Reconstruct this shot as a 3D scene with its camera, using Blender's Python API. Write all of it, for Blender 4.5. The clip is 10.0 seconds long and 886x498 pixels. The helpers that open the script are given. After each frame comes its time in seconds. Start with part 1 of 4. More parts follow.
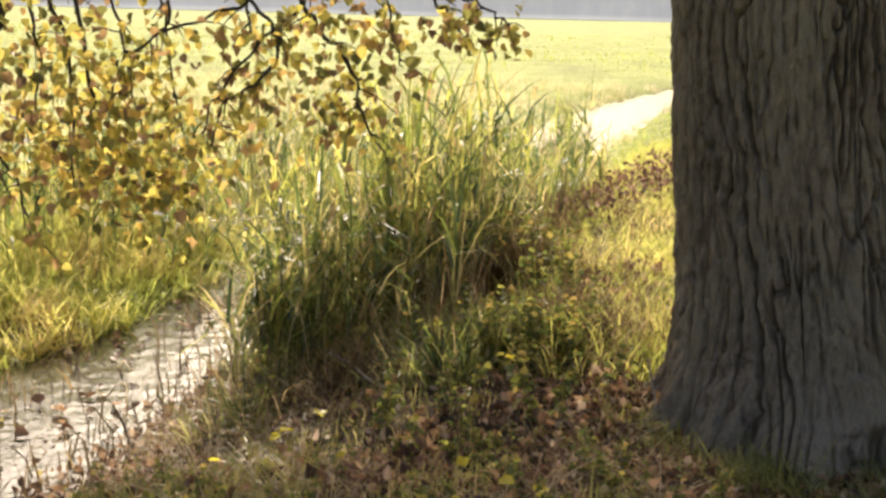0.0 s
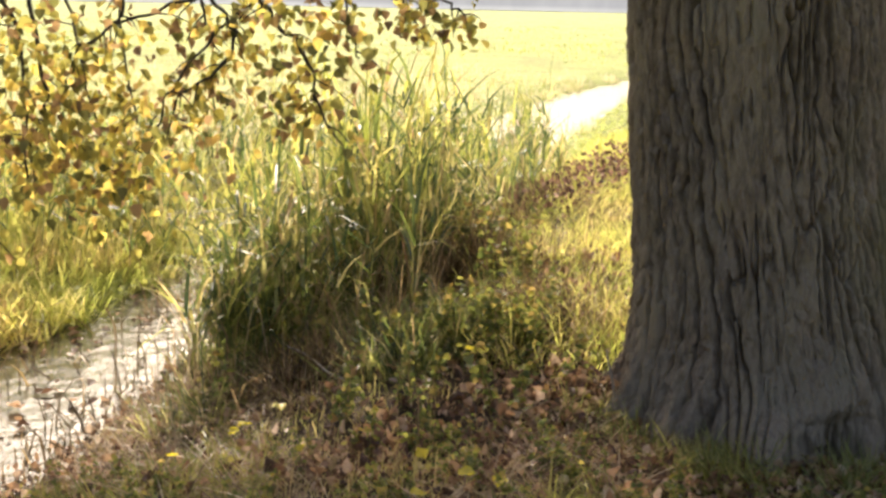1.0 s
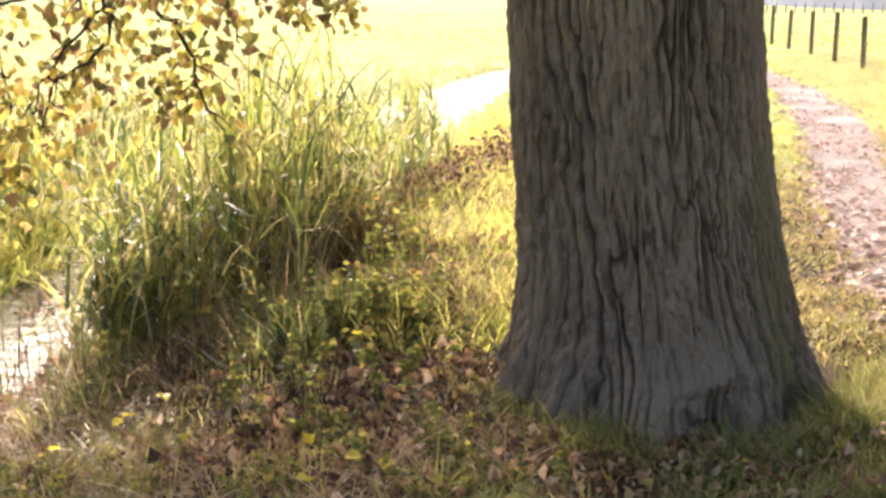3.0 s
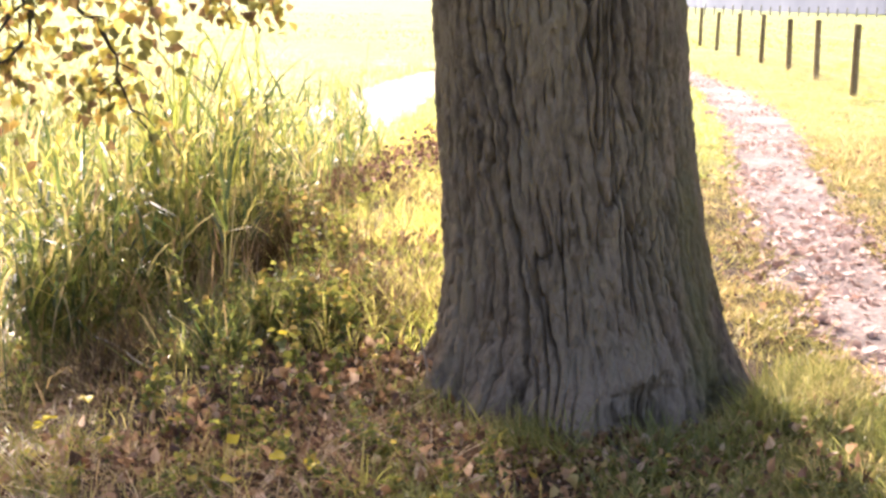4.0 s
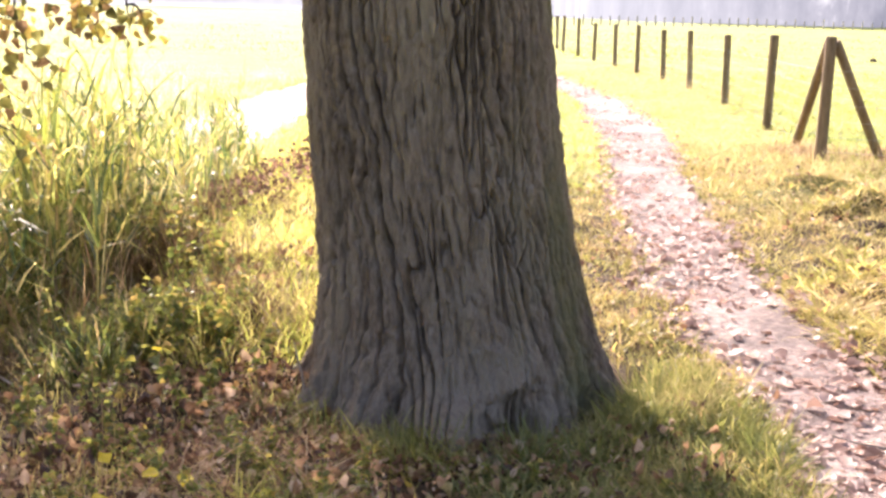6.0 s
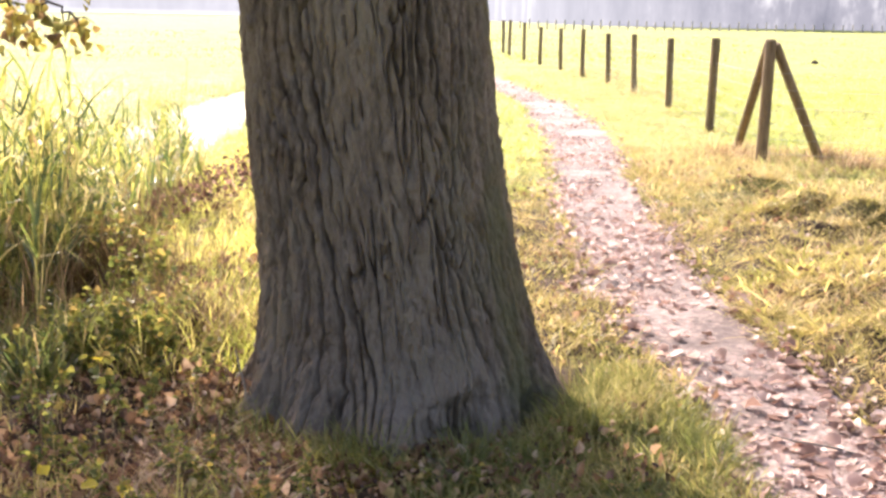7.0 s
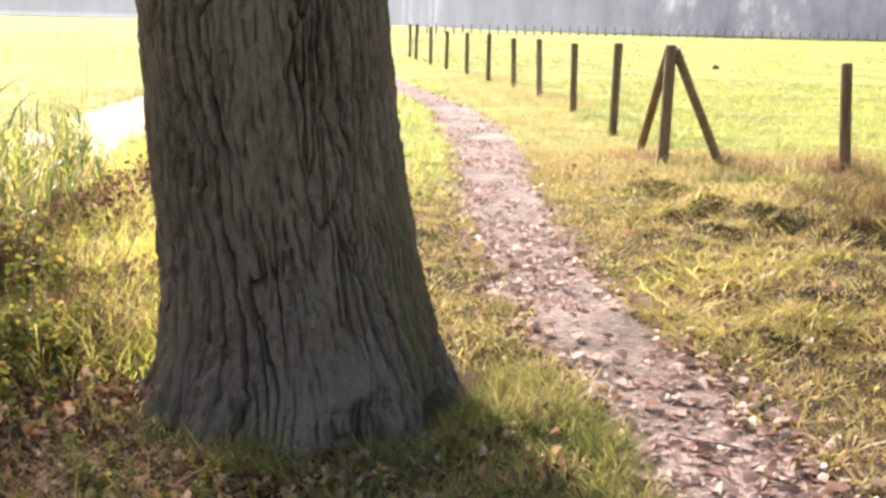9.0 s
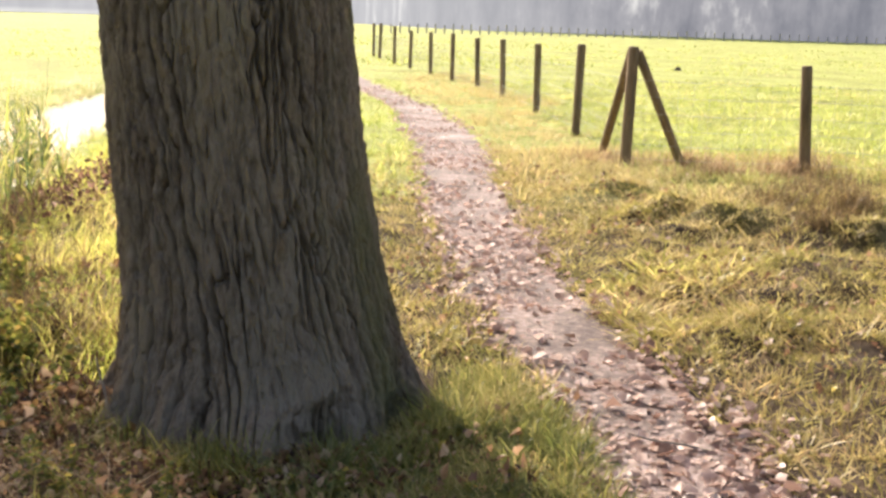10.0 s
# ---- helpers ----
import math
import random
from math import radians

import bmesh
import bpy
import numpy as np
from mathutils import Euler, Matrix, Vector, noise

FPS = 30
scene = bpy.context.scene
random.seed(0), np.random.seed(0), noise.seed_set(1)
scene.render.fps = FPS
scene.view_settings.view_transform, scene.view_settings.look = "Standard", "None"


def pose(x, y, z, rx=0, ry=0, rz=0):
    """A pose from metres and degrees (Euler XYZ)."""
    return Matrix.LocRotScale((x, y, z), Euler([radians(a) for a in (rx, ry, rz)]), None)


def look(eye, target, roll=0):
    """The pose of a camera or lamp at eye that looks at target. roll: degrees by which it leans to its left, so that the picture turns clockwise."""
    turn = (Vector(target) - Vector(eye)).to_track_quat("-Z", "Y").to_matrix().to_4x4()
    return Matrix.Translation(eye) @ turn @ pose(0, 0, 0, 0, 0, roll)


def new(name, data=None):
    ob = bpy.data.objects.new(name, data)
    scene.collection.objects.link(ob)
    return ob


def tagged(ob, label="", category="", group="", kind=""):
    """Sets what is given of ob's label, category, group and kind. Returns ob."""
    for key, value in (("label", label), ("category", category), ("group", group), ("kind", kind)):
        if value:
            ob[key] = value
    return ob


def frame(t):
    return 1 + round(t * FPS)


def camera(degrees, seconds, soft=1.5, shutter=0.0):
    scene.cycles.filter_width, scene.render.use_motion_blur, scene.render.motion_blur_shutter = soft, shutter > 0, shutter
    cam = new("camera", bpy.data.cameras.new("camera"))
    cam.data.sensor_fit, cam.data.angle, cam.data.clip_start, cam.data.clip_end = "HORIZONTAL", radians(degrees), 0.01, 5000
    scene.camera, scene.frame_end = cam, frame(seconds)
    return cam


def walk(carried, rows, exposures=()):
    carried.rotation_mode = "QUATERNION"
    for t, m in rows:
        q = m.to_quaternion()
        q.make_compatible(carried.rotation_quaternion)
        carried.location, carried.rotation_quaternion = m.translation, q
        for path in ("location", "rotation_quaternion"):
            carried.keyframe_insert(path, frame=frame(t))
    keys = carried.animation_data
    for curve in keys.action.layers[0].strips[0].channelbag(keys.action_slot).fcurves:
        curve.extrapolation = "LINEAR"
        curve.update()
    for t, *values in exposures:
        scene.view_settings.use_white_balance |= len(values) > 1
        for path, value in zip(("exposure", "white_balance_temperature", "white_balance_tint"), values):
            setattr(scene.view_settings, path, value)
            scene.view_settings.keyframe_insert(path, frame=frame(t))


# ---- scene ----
cam = camera(38.0, 10.0, soft=2.8)
# seconds, x, y, z, yaw, pitch, roll of a slow hand-held turn to the right
ROWS = [
    (0.0, 0.0008, 0.0002, 1.4011, -0.120, -10.129, 1.476),
    (0.5, 0.0075, 0.0076, 1.4027, -0.903, -10.244, 1.376),
    (1.0, 0.0116, 0.0067, 1.3990, -1.895, -10.447, 1.286),
    (1.5, 0.0182, 0.0054, 1.3973, -2.973, -10.405, 1.300),
    (2.0, 0.0243, 0.0048, 1.3944, -3.814, -10.681, 1.212),
    (2.5, 0.0347, 0.0025, 1.3921, -5.164, -10.921, 1.064),
    (4.0, 0.0750, 0.0036, 1.3804, -9.692, -10.827, 1.446),
    (4.5, 0.0844, -0.0059, 1.3842, -11.190, -10.864, 1.494),
    (5.0, 0.0912, -0.0182, 1.3892, -12.566, -10.560, 1.513),
    (5.5, 0.0964, -0.0309, 1.3923, -13.693, -10.373, 1.581),
    (7.0, 0.1390, -0.0626, 1.4004, -17.126, -9.992, 1.103),
    (7.5, 0.1441, -0.0735, 1.4039, -18.057, -9.840, 1.171),
    (8.0, 0.1492, -0.0786, 1.4069, -19.085, -9.814, 1.144),
    (8.5, 0.1502, -0.0798, 1.4055, -19.950, -9.784, 1.237),
    (9.0, 0.1571, -0.0847, 1.4058, -21.242, -9.730, 1.397),
    (9.5, 0.1576, -0.0903, 1.4073, -22.161, -9.684, 1.488),
    (10.0, 0.1574, -0.0889, 1.4110, -22.908, -9.713, 1.891),
]


def aim(x, y, z, yaw, pitch, roll):
    return pose(x, y, z) @ pose(0, 0, 0, 0, 0, yaw) @ pose(0, 0, 0, 90 + pitch) @ pose(0, 0, 0, 0, 0, roll)


EXPOSURES = [(0.0, 0.5, 6550, 12), (1.0, 0.72, 6520, 13), (2.5, 0.99, 6400, 16), (4.0, 1.36, 6230, 23), (4.5, 1.44, 6190, 24), (5.5, 1.44, 6170, 24),
             (7.0, 1.28, 6180, 22), (8.5, 1.03, 6270, 17), (10.0, 0.76, 6380, 14)]
walk(cam, [(t, aim(*row)) for t, *row in ROWS], EXPOSURES)

# ---- light ----
SUN_ELEVATION, SUN_AZIMUTH = 31.0, -5.0
world = bpy.data.worlds.new("world")
scene.world = world
world.use_nodes = True
sky = world.node_tree.nodes.new("ShaderNodeTexSky")
sky.sky_type, sky.sun_disc = "NISHITA", False
sky.sun_elevation, sky.sun_rotation = radians(SUN_ELEVATION), radians(SUN_AZIMUTH)
sky.dust_density, sky.air_density = 7.0, 1.0
background = world.node_tree.nodes["Background"]
background.inputs["Strength"].default_value = 0.15
world.node_tree.links.new(sky.outputs[0], background.inputs["Color"])
sun_data = bpy.data.lights.new("sun", "SUN")
sun_data.energy, sun_data.angle, sun_data.color = 4.7, radians(0.6), (1.0, 0.9, 0.75)
sun = new("sun", sun_data)
sun.matrix_world = look((0, 0, 0), (-math.sin(radians(SUN_AZIMUTH)) * math.cos(radians(SUN_ELEVATION)),
                                    -math.cos(radians(SUN_AZIMUTH)) * math.cos(radians(SUN_ELEVATION)), -math.sin(radians(SUN_ELEVATION))))


# ---- materials ----
def material(name):
    m = bpy.data.materials.new(name)
    m.use_nodes = True
    m.node_tree.nodes.clear()
    out = m.node_tree.nodes.new("ShaderNodeOutputMaterial")
    return m, m.node_tree.nodes, m.node_tree.links, out


def ramp(nodes, stops):
    r = nodes.new("ShaderNodeValToRGB")
    while len(r.color_ramp.elements) < len(stops):
        r.color_ramp.elements.new(0.5)
    for e, (at, c) in zip(r.color_ramp.elements, stops):
        e.position, e.color = at, (*c, 1)
    return r


def noise_node(nodes, links, scale, detail=4.0, rough=0.55, stretch=(1, 1, 1)):
    geo, mul, tex = nodes.new("ShaderNodeNewGeometry"), nodes.new("ShaderNodeVectorMath"), nodes.new("ShaderNodeTexNoise")
    mul.operation = "MULTIPLY"
    mul.inputs[1].default_value = stretch
    links.new(geo.outputs["Position"], mul.inputs[0])
    links.new(mul.outputs[0], tex.inputs["Vector"])
    tex.inputs["Scale"].default_value, tex.inputs["Detail"].default_value, tex.inputs["Roughness"].default_value = scale, detail, rough
    return tex


def foliage(name, stops, through_light=0.5, gloss=0.06, rough=0.45, patch=0.0, per_object=False, boost=1.5):
    """Thin leaf: diffuse in front, glowing through from behind, a little gloss. Colour by leaf, and by patches."""
    m, nodes, links, out = material(name)
    if per_object:
        info = nodes.new("ShaderNodeObjectInfo").outputs["Random"]
    else:
        info = nodes.new("ShaderNodeNewGeometry").outputs["Random Per Island"]
    colour = ramp(nodes, stops)
    if patch:
        tex = noise_node(nodes, links, patch, 3)
        mix = nodes.new("ShaderNodeMix")
        mix.inputs["Factor"].default_value = 0.55
        spread = nodes.new("ShaderNodeMapRange")
        spread.inputs["From Min"].default_value, spread.inputs["From Max"].default_value = 0.3, 0.7
        links.new(tex.outputs["Fac"], spread.inputs["Value"])
        links.new(info, mix.inputs[2])
        links.new(spread.outputs[0], mix.inputs[3])
        links.new(mix.outputs[0], colour.inputs["Fac"])
    else:
        links.new(info, colour.inputs["Fac"])
    diffuse, trans, glossy = nodes.new("ShaderNodeBsdfDiffuse"), nodes.new("ShaderNodeBsdfTranslucent"), nodes.new("ShaderNodeBsdfGlossy")
    bright = nodes.new("ShaderNodeHueSaturation")
    bright.inputs["Value"].default_value, bright.inputs["Saturation"].default_value = boost, 1.0
    links.new(colour.outputs[0], diffuse.inputs["Color"])
    links.new(colour.outputs[0], bright.inputs["Color"])
    links.new(bright.outputs[0], trans.inputs["Color"])
    glossy.inputs["Roughness"].default_value = rough
    a, b = nodes.new("ShaderNodeMixShader"), nodes.new("ShaderNodeMixShader")
    a.inputs[0].default_value, b.inputs[0].default_value = through_light, gloss
    links.new(diffuse.outputs[0], a.inputs[1]), links.new(trans.outputs[0], a.inputs[2])
    links.new(a.outputs[0], b.inputs[1]), links.new(glossy.outputs[0], b.inputs[2])
    links.new(b.outputs[0], out.inputs["Surface"])
    return m


def surface(name, stops, scale, fine, rough=0.85, bump=0.3, bump_scale=60.0, stretch=(1, 1, 1), distance=0.01, specular=0.3):
    """Rough solid surface: colour varies in large patches and fine grain, with relief."""
    m, nodes, links, out = material(name)
    big, small = noise_node(nodes, links, scale, 5, 0.6, stretch), noise_node(nodes, links, fine, 4, 0.65, stretch)
    mix = nodes.new("ShaderNodeMix")
    mix.inputs["Factor"].default_value = 0.5
    links.new(big.outputs["Fac"], mix.inputs[2]), links.new(small.outputs["Fac"], mix.inputs[3])
    colour = ramp(nodes, stops)
    links.new(mix.outputs[0], colour.inputs["Fac"])
    shader = nodes.new("ShaderNodeBsdfPrincipled")
    links.new(colour.outputs[0], shader.inputs["Base Color"])
    shader.inputs["Roughness"].default_value = rough
    shader.inputs["Specular IOR Level"].default_value = specular
    relief, b = noise_node(nodes, links, bump_scale, 5, 0.7, stretch), nodes.new("ShaderNodeBump")
    b.inputs["Strength"].default_value, b.inputs["Distance"].default_value = bump, distance
    links.new(relief.outputs["Fac"], b.inputs["Height"]), links.new(b.outputs[0], shader.inputs["Normal"])
    links.new(shader.outputs[0], out.inputs["Surface"])
    return m


M_GROUND, _n, _l, _o = material("ground_soil_and_turf")
_big, _small, _edge = noise_node(_n, _l, 0.35, 5), noise_node(_n, _l, 11.0, 4), noise_node(_n, _l, 1.4, 4)
_soil = ramp(_n, [(0.3, (0.03, 0.02, 0.012)), (0.5, (0.075, 0.05, 0.03)), (0.7, (0.14, 0.095, 0.055))])
_turf = ramp(_n, [(0.34, (0.17, 0.145, 0.06)), (0.44, (0.27, 0.285, 0.075)), (0.54, (0.36, 0.40, 0.11)), (0.66, (0.48, 0.47, 0.18))])
_l.new(_small.outputs["Fac"], _soil.inputs["Fac"])
_tm = _n.new("ShaderNodeMix")
_tm.inputs["Factor"].default_value = 0.6
_l.new(_big.outputs["Fac"], _tm.inputs[2]), _l.new(_small.outputs["Fac"], _tm.inputs[3]), _l.new(_tm.outputs[0], _turf.inputs["Fac"])
_geo, _len, _add, _rng, _mix = (_n.new("ShaderNode" + k) for k in ("NewGeometry", "VectorMath", "Math", "MapRange", "Mix"))
_len.operation, _add.operation, _mix.data_type = "DISTANCE", "MULTIPLY_ADD", "RGBA"
_len.inputs[1].default_value = (2.5, 5.0, 0)
_l.new(_geo.outputs["Position"], _len.inputs[0])
_l.new(_edge.outputs["Fac"], _add.inputs[0])
_add.inputs[1].default_value = 3.0
_l.new(_len.outputs["Value"], _add.inputs[2])
_rng.inputs["From Min"].default_value, _rng.inputs["From Max"].default_value = 5.5, 9.5
_l.new(_add.outputs[0], _rng.inputs["Value"]), _l.new(_rng.outputs[0], _mix.inputs[0])
_l.new(_soil.outputs[0], _mix.inputs[6]), _l.new(_turf.outputs[0], _mix.inputs[7])
_s, _bm, _rl = _n.new("ShaderNodeBsdfPrincipled"), _n.new("ShaderNodeBump"), noise_node(_n, _l, 35.0, 5, 0.7)
_s.inputs["Roughness"].default_value, _s.inputs["Specular IOR Level"].default_value = 0.95, 0.2
_bm.inputs["Strength"].default_value, _bm.inputs["Distance"].default_value = 0.8, 0.03
_l.new(_rl.outputs["Fac"], _bm.inputs["Height"]), _l.new(_bm.outputs[0], _s.inputs["Normal"])
_l.new(_mix.outputs[2], _s.inputs["Base Color"]), _l.new(_s.outputs[0], _o.inputs["Surface"])
M_PATH = surface("trodden_earth", [(0.36, (0.06, 0.042, 0.036)), (0.46, (0.155, 0.112, 0.098)), (0.54, (0.29, 0.215, 0.19)), (0.64, (0.52, 0.405, 0.37))], 1.3, 24.0, 0.8, 1.0, 38.0, distance=0.02, specular=0.4)
M_BARK = surface("grey_brown_bark", [(0.32, (0.075, 0.055, 0.041)), (0.44, (0.195, 0.149, 0.11)), (0.55, (0.315, 0.25, 0.187)), (0.63, (0.255, 0.214, 0.152)), (0.7, (0.45, 0.37, 0.28))], 2.6, 32.0, 0.9, 1.0, 60.0, (1, 1, 0.35), 0.015, 0.2)
# green algae and moss in patches on the damp side, towards the path
_n, _l = M_BARK.node_tree.nodes, M_BARK.node_tree.links
_s = next(k for k in _n if k.type == "BSDF_PRINCIPLED")
_bark = _s.inputs["Base Color"].links[0].from_socket
_g, _x, _f, _p, _y = (_n.new("ShaderNode" + k) for k in ("NewGeometry", "SeparateXYZ", "MapRange", "Math", "Mix"))
_t, _r = noise_node(_n, _l, 3.2, 5, 0.65, (1, 1, 0.3)), _n.new("ShaderNodeMapRange")
_l.new(_g.outputs["Position"], _x.inputs[0]), _l.new(_x.outputs["X"], _f.inputs["Value"]), _l.new(_t.outputs["Fac"], _r.inputs["Value"])
_f.inputs["From Min"].default_value, _f.inputs["From Max"].default_value, _f.inputs["To Min"].default_value = 1.42, 1.75, 0.12
_r.inputs["From Min"].default_value, _r.inputs["From Max"].default_value, _r.inputs["To Max"].default_value = 0.4, 0.62, 0.75
_p.operation, _y.data_type = "MULTIPLY", "RGBA"
_l.new(_f.outputs[0], _p.inputs[0]), _l.new(_r.outputs[0], _p.inputs[1]), _l.new(_p.outputs[0], _y.inputs[0])
_l.new(_bark, _y.inputs[6]), _l.new(_y.outputs[2], _s.inputs["Base Color"])
_y.inputs[7].default_value = (0.2, 0.19, 0.085, 1)
M_TWIG = surface("dark_twig_bark", [(0.3, (0.03, 0.022, 0.015)), (0.7, (0.09, 0.07, 0.05))], 8.0, 60.0, 0.8, 0.3, 90.0)
M_POST = surface("weathered_post_wood", [(0.3, (0.10, 0.07, 0.045)), (0.5, (0.21, 0.15, 0.095)), (0.7, (0.34, 0.26, 0.17))], 4.0, 40.0, 0.85, 0.5, 70.0, (1, 1, 0.12), 0.006)
# far posts: distance haze is put into this paler wood colour
M_GREYPOST = surface("haze_paled_post_wood", [(0.3, (0.30, 0.28, 0.25)), (0.7, (0.52, 0.49, 0.45))], 4.0, 40.0, 0.85, 0.4, 70.0, (1, 1, 0.12), 0.006)
M_WIRE = surface("galvanised_wire", [(0.3, (0.25, 0.25, 0.25)), (0.7, (0.45, 0.45, 0.44))], 5.0, 50.0, 0.45, 0.1, 50.0)
M_SOIL = surface("dark_turned_soil", [(0.3, (0.03, 0.022, 0.015)), (0.7, (0.09, 0.065, 0.045))], 8.0, 40.0, 0.95, 0.8, 40.0, distance=0.03)
M_STICK = surface("bleached_dry_wood", [(0.3, (0.2, 0.16, 0.12)), (0.7, (0.5, 0.44, 0.36))], 8.0, 60.0, 0.85, 0.3, 90.0)
M_GRASS = foliage("autumn_grass", [(0.0, (0.1, 0.105, 0.028)), (0.18, (0.22, 0.215, 0.055)), (0.4, (0.4, 0.355, 0.1)), (0.65, (0.55, 0.445, 0.18)), (0.84, (0.5, 0.35, 0.165)), (1.0, (0.22, 0.13, 0.07))], 0.47, gloss=0.04, patch=1.7, boost=1.45)
M_SHADE = foliage("shade_grass", [(0.0, (0.08, 0.1, 0.028)), (0.35, (0.18, 0.2, 0.05)), (0.65, (0.32, 0.3, 0.09)), (0.88, (0.5, 0.41, 0.18)), (1.0, (0.3, 0.19, 0.1))], 0.45, gloss=0.04, patch=3.0, boost=1.35)
M_LOW = foliage("low_yellowing_weed", [(0.0, (0.1, 0.11, 0.03)), (0.4, (0.24, 0.235, 0.055)), (0.75, (0.42, 0.37, 0.09)), (1.0, (0.55, 0.44, 0.12))], 0.5, gloss=0.05, patch=3.0, boost=1.5)
M_MEADOW = foliage("meadow_grass", [(0.0, (0.14, 0.18, 0.04)), (0.35, (0.30, 0.345, 0.085)), (0.65, (0.42, 0.43, 0.13)), (0.85, (0.53, 0.48, 0.22)), (1.0, (0.40, 0.30, 0.17))], 0.55, gloss=0.04, patch=0.5)
# wild meadow grass, its colours paled to stand for haze and sun glare
M_WILD = foliage("glare_paled_wild_meadow", [(0.0, (0.22, 0.22, 0.08)), (0.3, (0.40, 0.37, 0.16)), (0.6, (0.54, 0.49, 0.28)), (0.85, (0.62, 0.54, 0.36)), (1.0, (0.40, 0.29, 0.18))], 0.55, gloss=0.04, patch=0.6)
M_REED = foliage("green_reed", [(0.0, (0.04, 0.066, 0.024)), (0.25, (0.09, 0.122, 0.033)), (0.48, (0.19, 0.215, 0.05)), (0.72, (0.34, 0.335, 0.085)), (0.88, (0.5, 0.42, 0.18)), (1.0, (0.28, 0.175, 0.085))], 0.6, gloss=0.055, rough=0.42, boost=1.65)
M_WEED = foliage("nettle_leaf", [(0.0, (0.06, 0.085, 0.022)), (0.4, (0.135, 0.155, 0.035)), (0.72, (0.27, 0.26, 0.055)), (0.86, (0.36, 0.28, 0.07)), (0.94, (0.3, 0.17, 0.07)), (1.0, (0.62, 0.5, 0.07))], 0.58, gloss=0.04, boost=1.6)
M_LEAF = foliage("yellowing_poplar_leaf", [(0.0, (0.09, 0.09, 0.028)), (0.28, (0.24, 0.22, 0.055)), (0.5, (0.48, 0.42, 0.09)), (0.7, (0.54, 0.39, 0.1)), (0.84, (0.30, 0.19, 0.08)), (1.0, (0.14, 0.085, 0.045))], 0.66, gloss=0.04, boost=1.55)
M_CROWN = foliage("crown_leaf", [(0.0, (0.10, 0.12, 0.02)), (0.6, (0.34, 0.30, 0.05)), (1.0, (0.4, 0.26, 0.06))], 0.45)
M_LITTER = foliage("fallen_leaf", [(0.0, (0.07, 0.035, 0.02)), (0.3, (0.19, 0.10, 0.055)), (0.55, (0.36, 0.21, 0.11)), (0.78, (0.48, 0.31, 0.18)), (0.92, (0.6, 0.46, 0.34)), (1.0, (0.5, 0.42, 0.06))], 0.4, gloss=0.05, rough=0.45, boost=1.15)
M_DRIFT = foliage("reddish_dead_leaf", [(0.0, (0.06, 0.03, 0.02)), (0.4, (0.16, 0.085, 0.055)), (0.8, (0.28, 0.16, 0.11)), (1.0, (0.45, 0.32, 0.24))], 0.35, gloss=0.04)
M_FALLEN = foliage("fallen_leaf_single", [(0.0, (0.17, 0.1, 0.075)), (0.35, (0.34, 0.22, 0.165)), (0.65, (0.5, 0.36, 0.29)), (1.0, (0.6, 0.46, 0.39))], 0.25, gloss=0.05, rough=0.45, per_object=True, boost=1.15)
M_PATHLEAF = foliage("bleached_path_leaf", [(0.0, (0.22, 0.13, 0.1)), (0.2, (0.38, 0.25, 0.2)), (0.55, (0.55, 0.41, 0.35)), (1.0, (0.68, 0.55, 0.49))], 0.35, gloss=0.04, rough=0.45, boost=1.1)
M_STRAW = foliage("pale_straw", [(0.0, (0.28, 0.24, 0.09)), (0.35, (0.47, 0.39, 0.16)), (0.75, (0.6, 0.49, 0.24)), (1.0, (0.44, 0.3, 0.15))], 0.45, gloss=0.04, patch=1.0, boost=1.35)
M_THATCH = foliage("matted_thatch", [(0.0, (0.10, 0.075, 0.035)), (0.3, (0.19, 0.16, 0.05)), (0.6, (0.31, 0.26, 0.09)), (0.85, (0.44, 0.34, 0.16)), (1.0, (0.3, 0.18, 0.1))], 0.4, gloss=0.03, patch=3.2)
M_BANK = foliage("soft_bank_grass", [(0.0, (0.16, 0.19, 0.035)), (0.3, (0.32, 0.345, 0.07)), (0.6, (0.48, 0.44, 0.12)), (0.85, (0.56, 0.44, 0.19)), (1.0, (0.36, 0.21, 0.1))], 0.58, gloss=0.03, patch=1.6, boost=1.75)
M_BRACKEN = foliage("dark_dead_bracken", [(0.0, (0.05, 0.034, 0.018)), (0.5, (0.14, 0.095, 0.045)), (0.85, (0.26, 0.18, 0.08)), (1.0, (0.4, 0.28, 0.12))], 0.35, gloss=0.03)
M_YELLOW = foliage("bright_yellow_leaf", [(0.0, (0.55, 0.46, 0.03)), (1.0, (0.7, 0.58, 0.06))], 0.5, gloss=0.04, per_object=True)
M_DRY = foliage("dry_brown_stalk", [(0.0, (0.13, 0.08, 0.045)), (0.4, (0.28, 0.185, 0.1)), (0.75, (0.45, 0.32, 0.17)), (1.0, (0.58, 0.47, 0.3))], 0.42, gloss=0.04)

M_WATER, _n, _l, _o = material("still_water")
_s = _n.new("ShaderNodeBsdfPrincipled")
_s.inputs["Base Color"].default_value = (0.03, 0.03, 0.02, 1)
_s.inputs["Roughness"].default_value, _s.inputs["IOR"].default_value = 0.12, 1.33
_t, _b = noise_node(_n, _l, 9.0, 3), _n.new("ShaderNodeBump")
_b.inputs["Strength"].default_value, _b.inputs["Distance"].default_value = 0.6, 0.02
_l.new(_t.outputs["Fac"], _b.inputs["Height"]), _l.new(_b.outputs[0], _s.inputs["Normal"]), _l.new(_s.outputs[0], _o.inputs["Surface"])

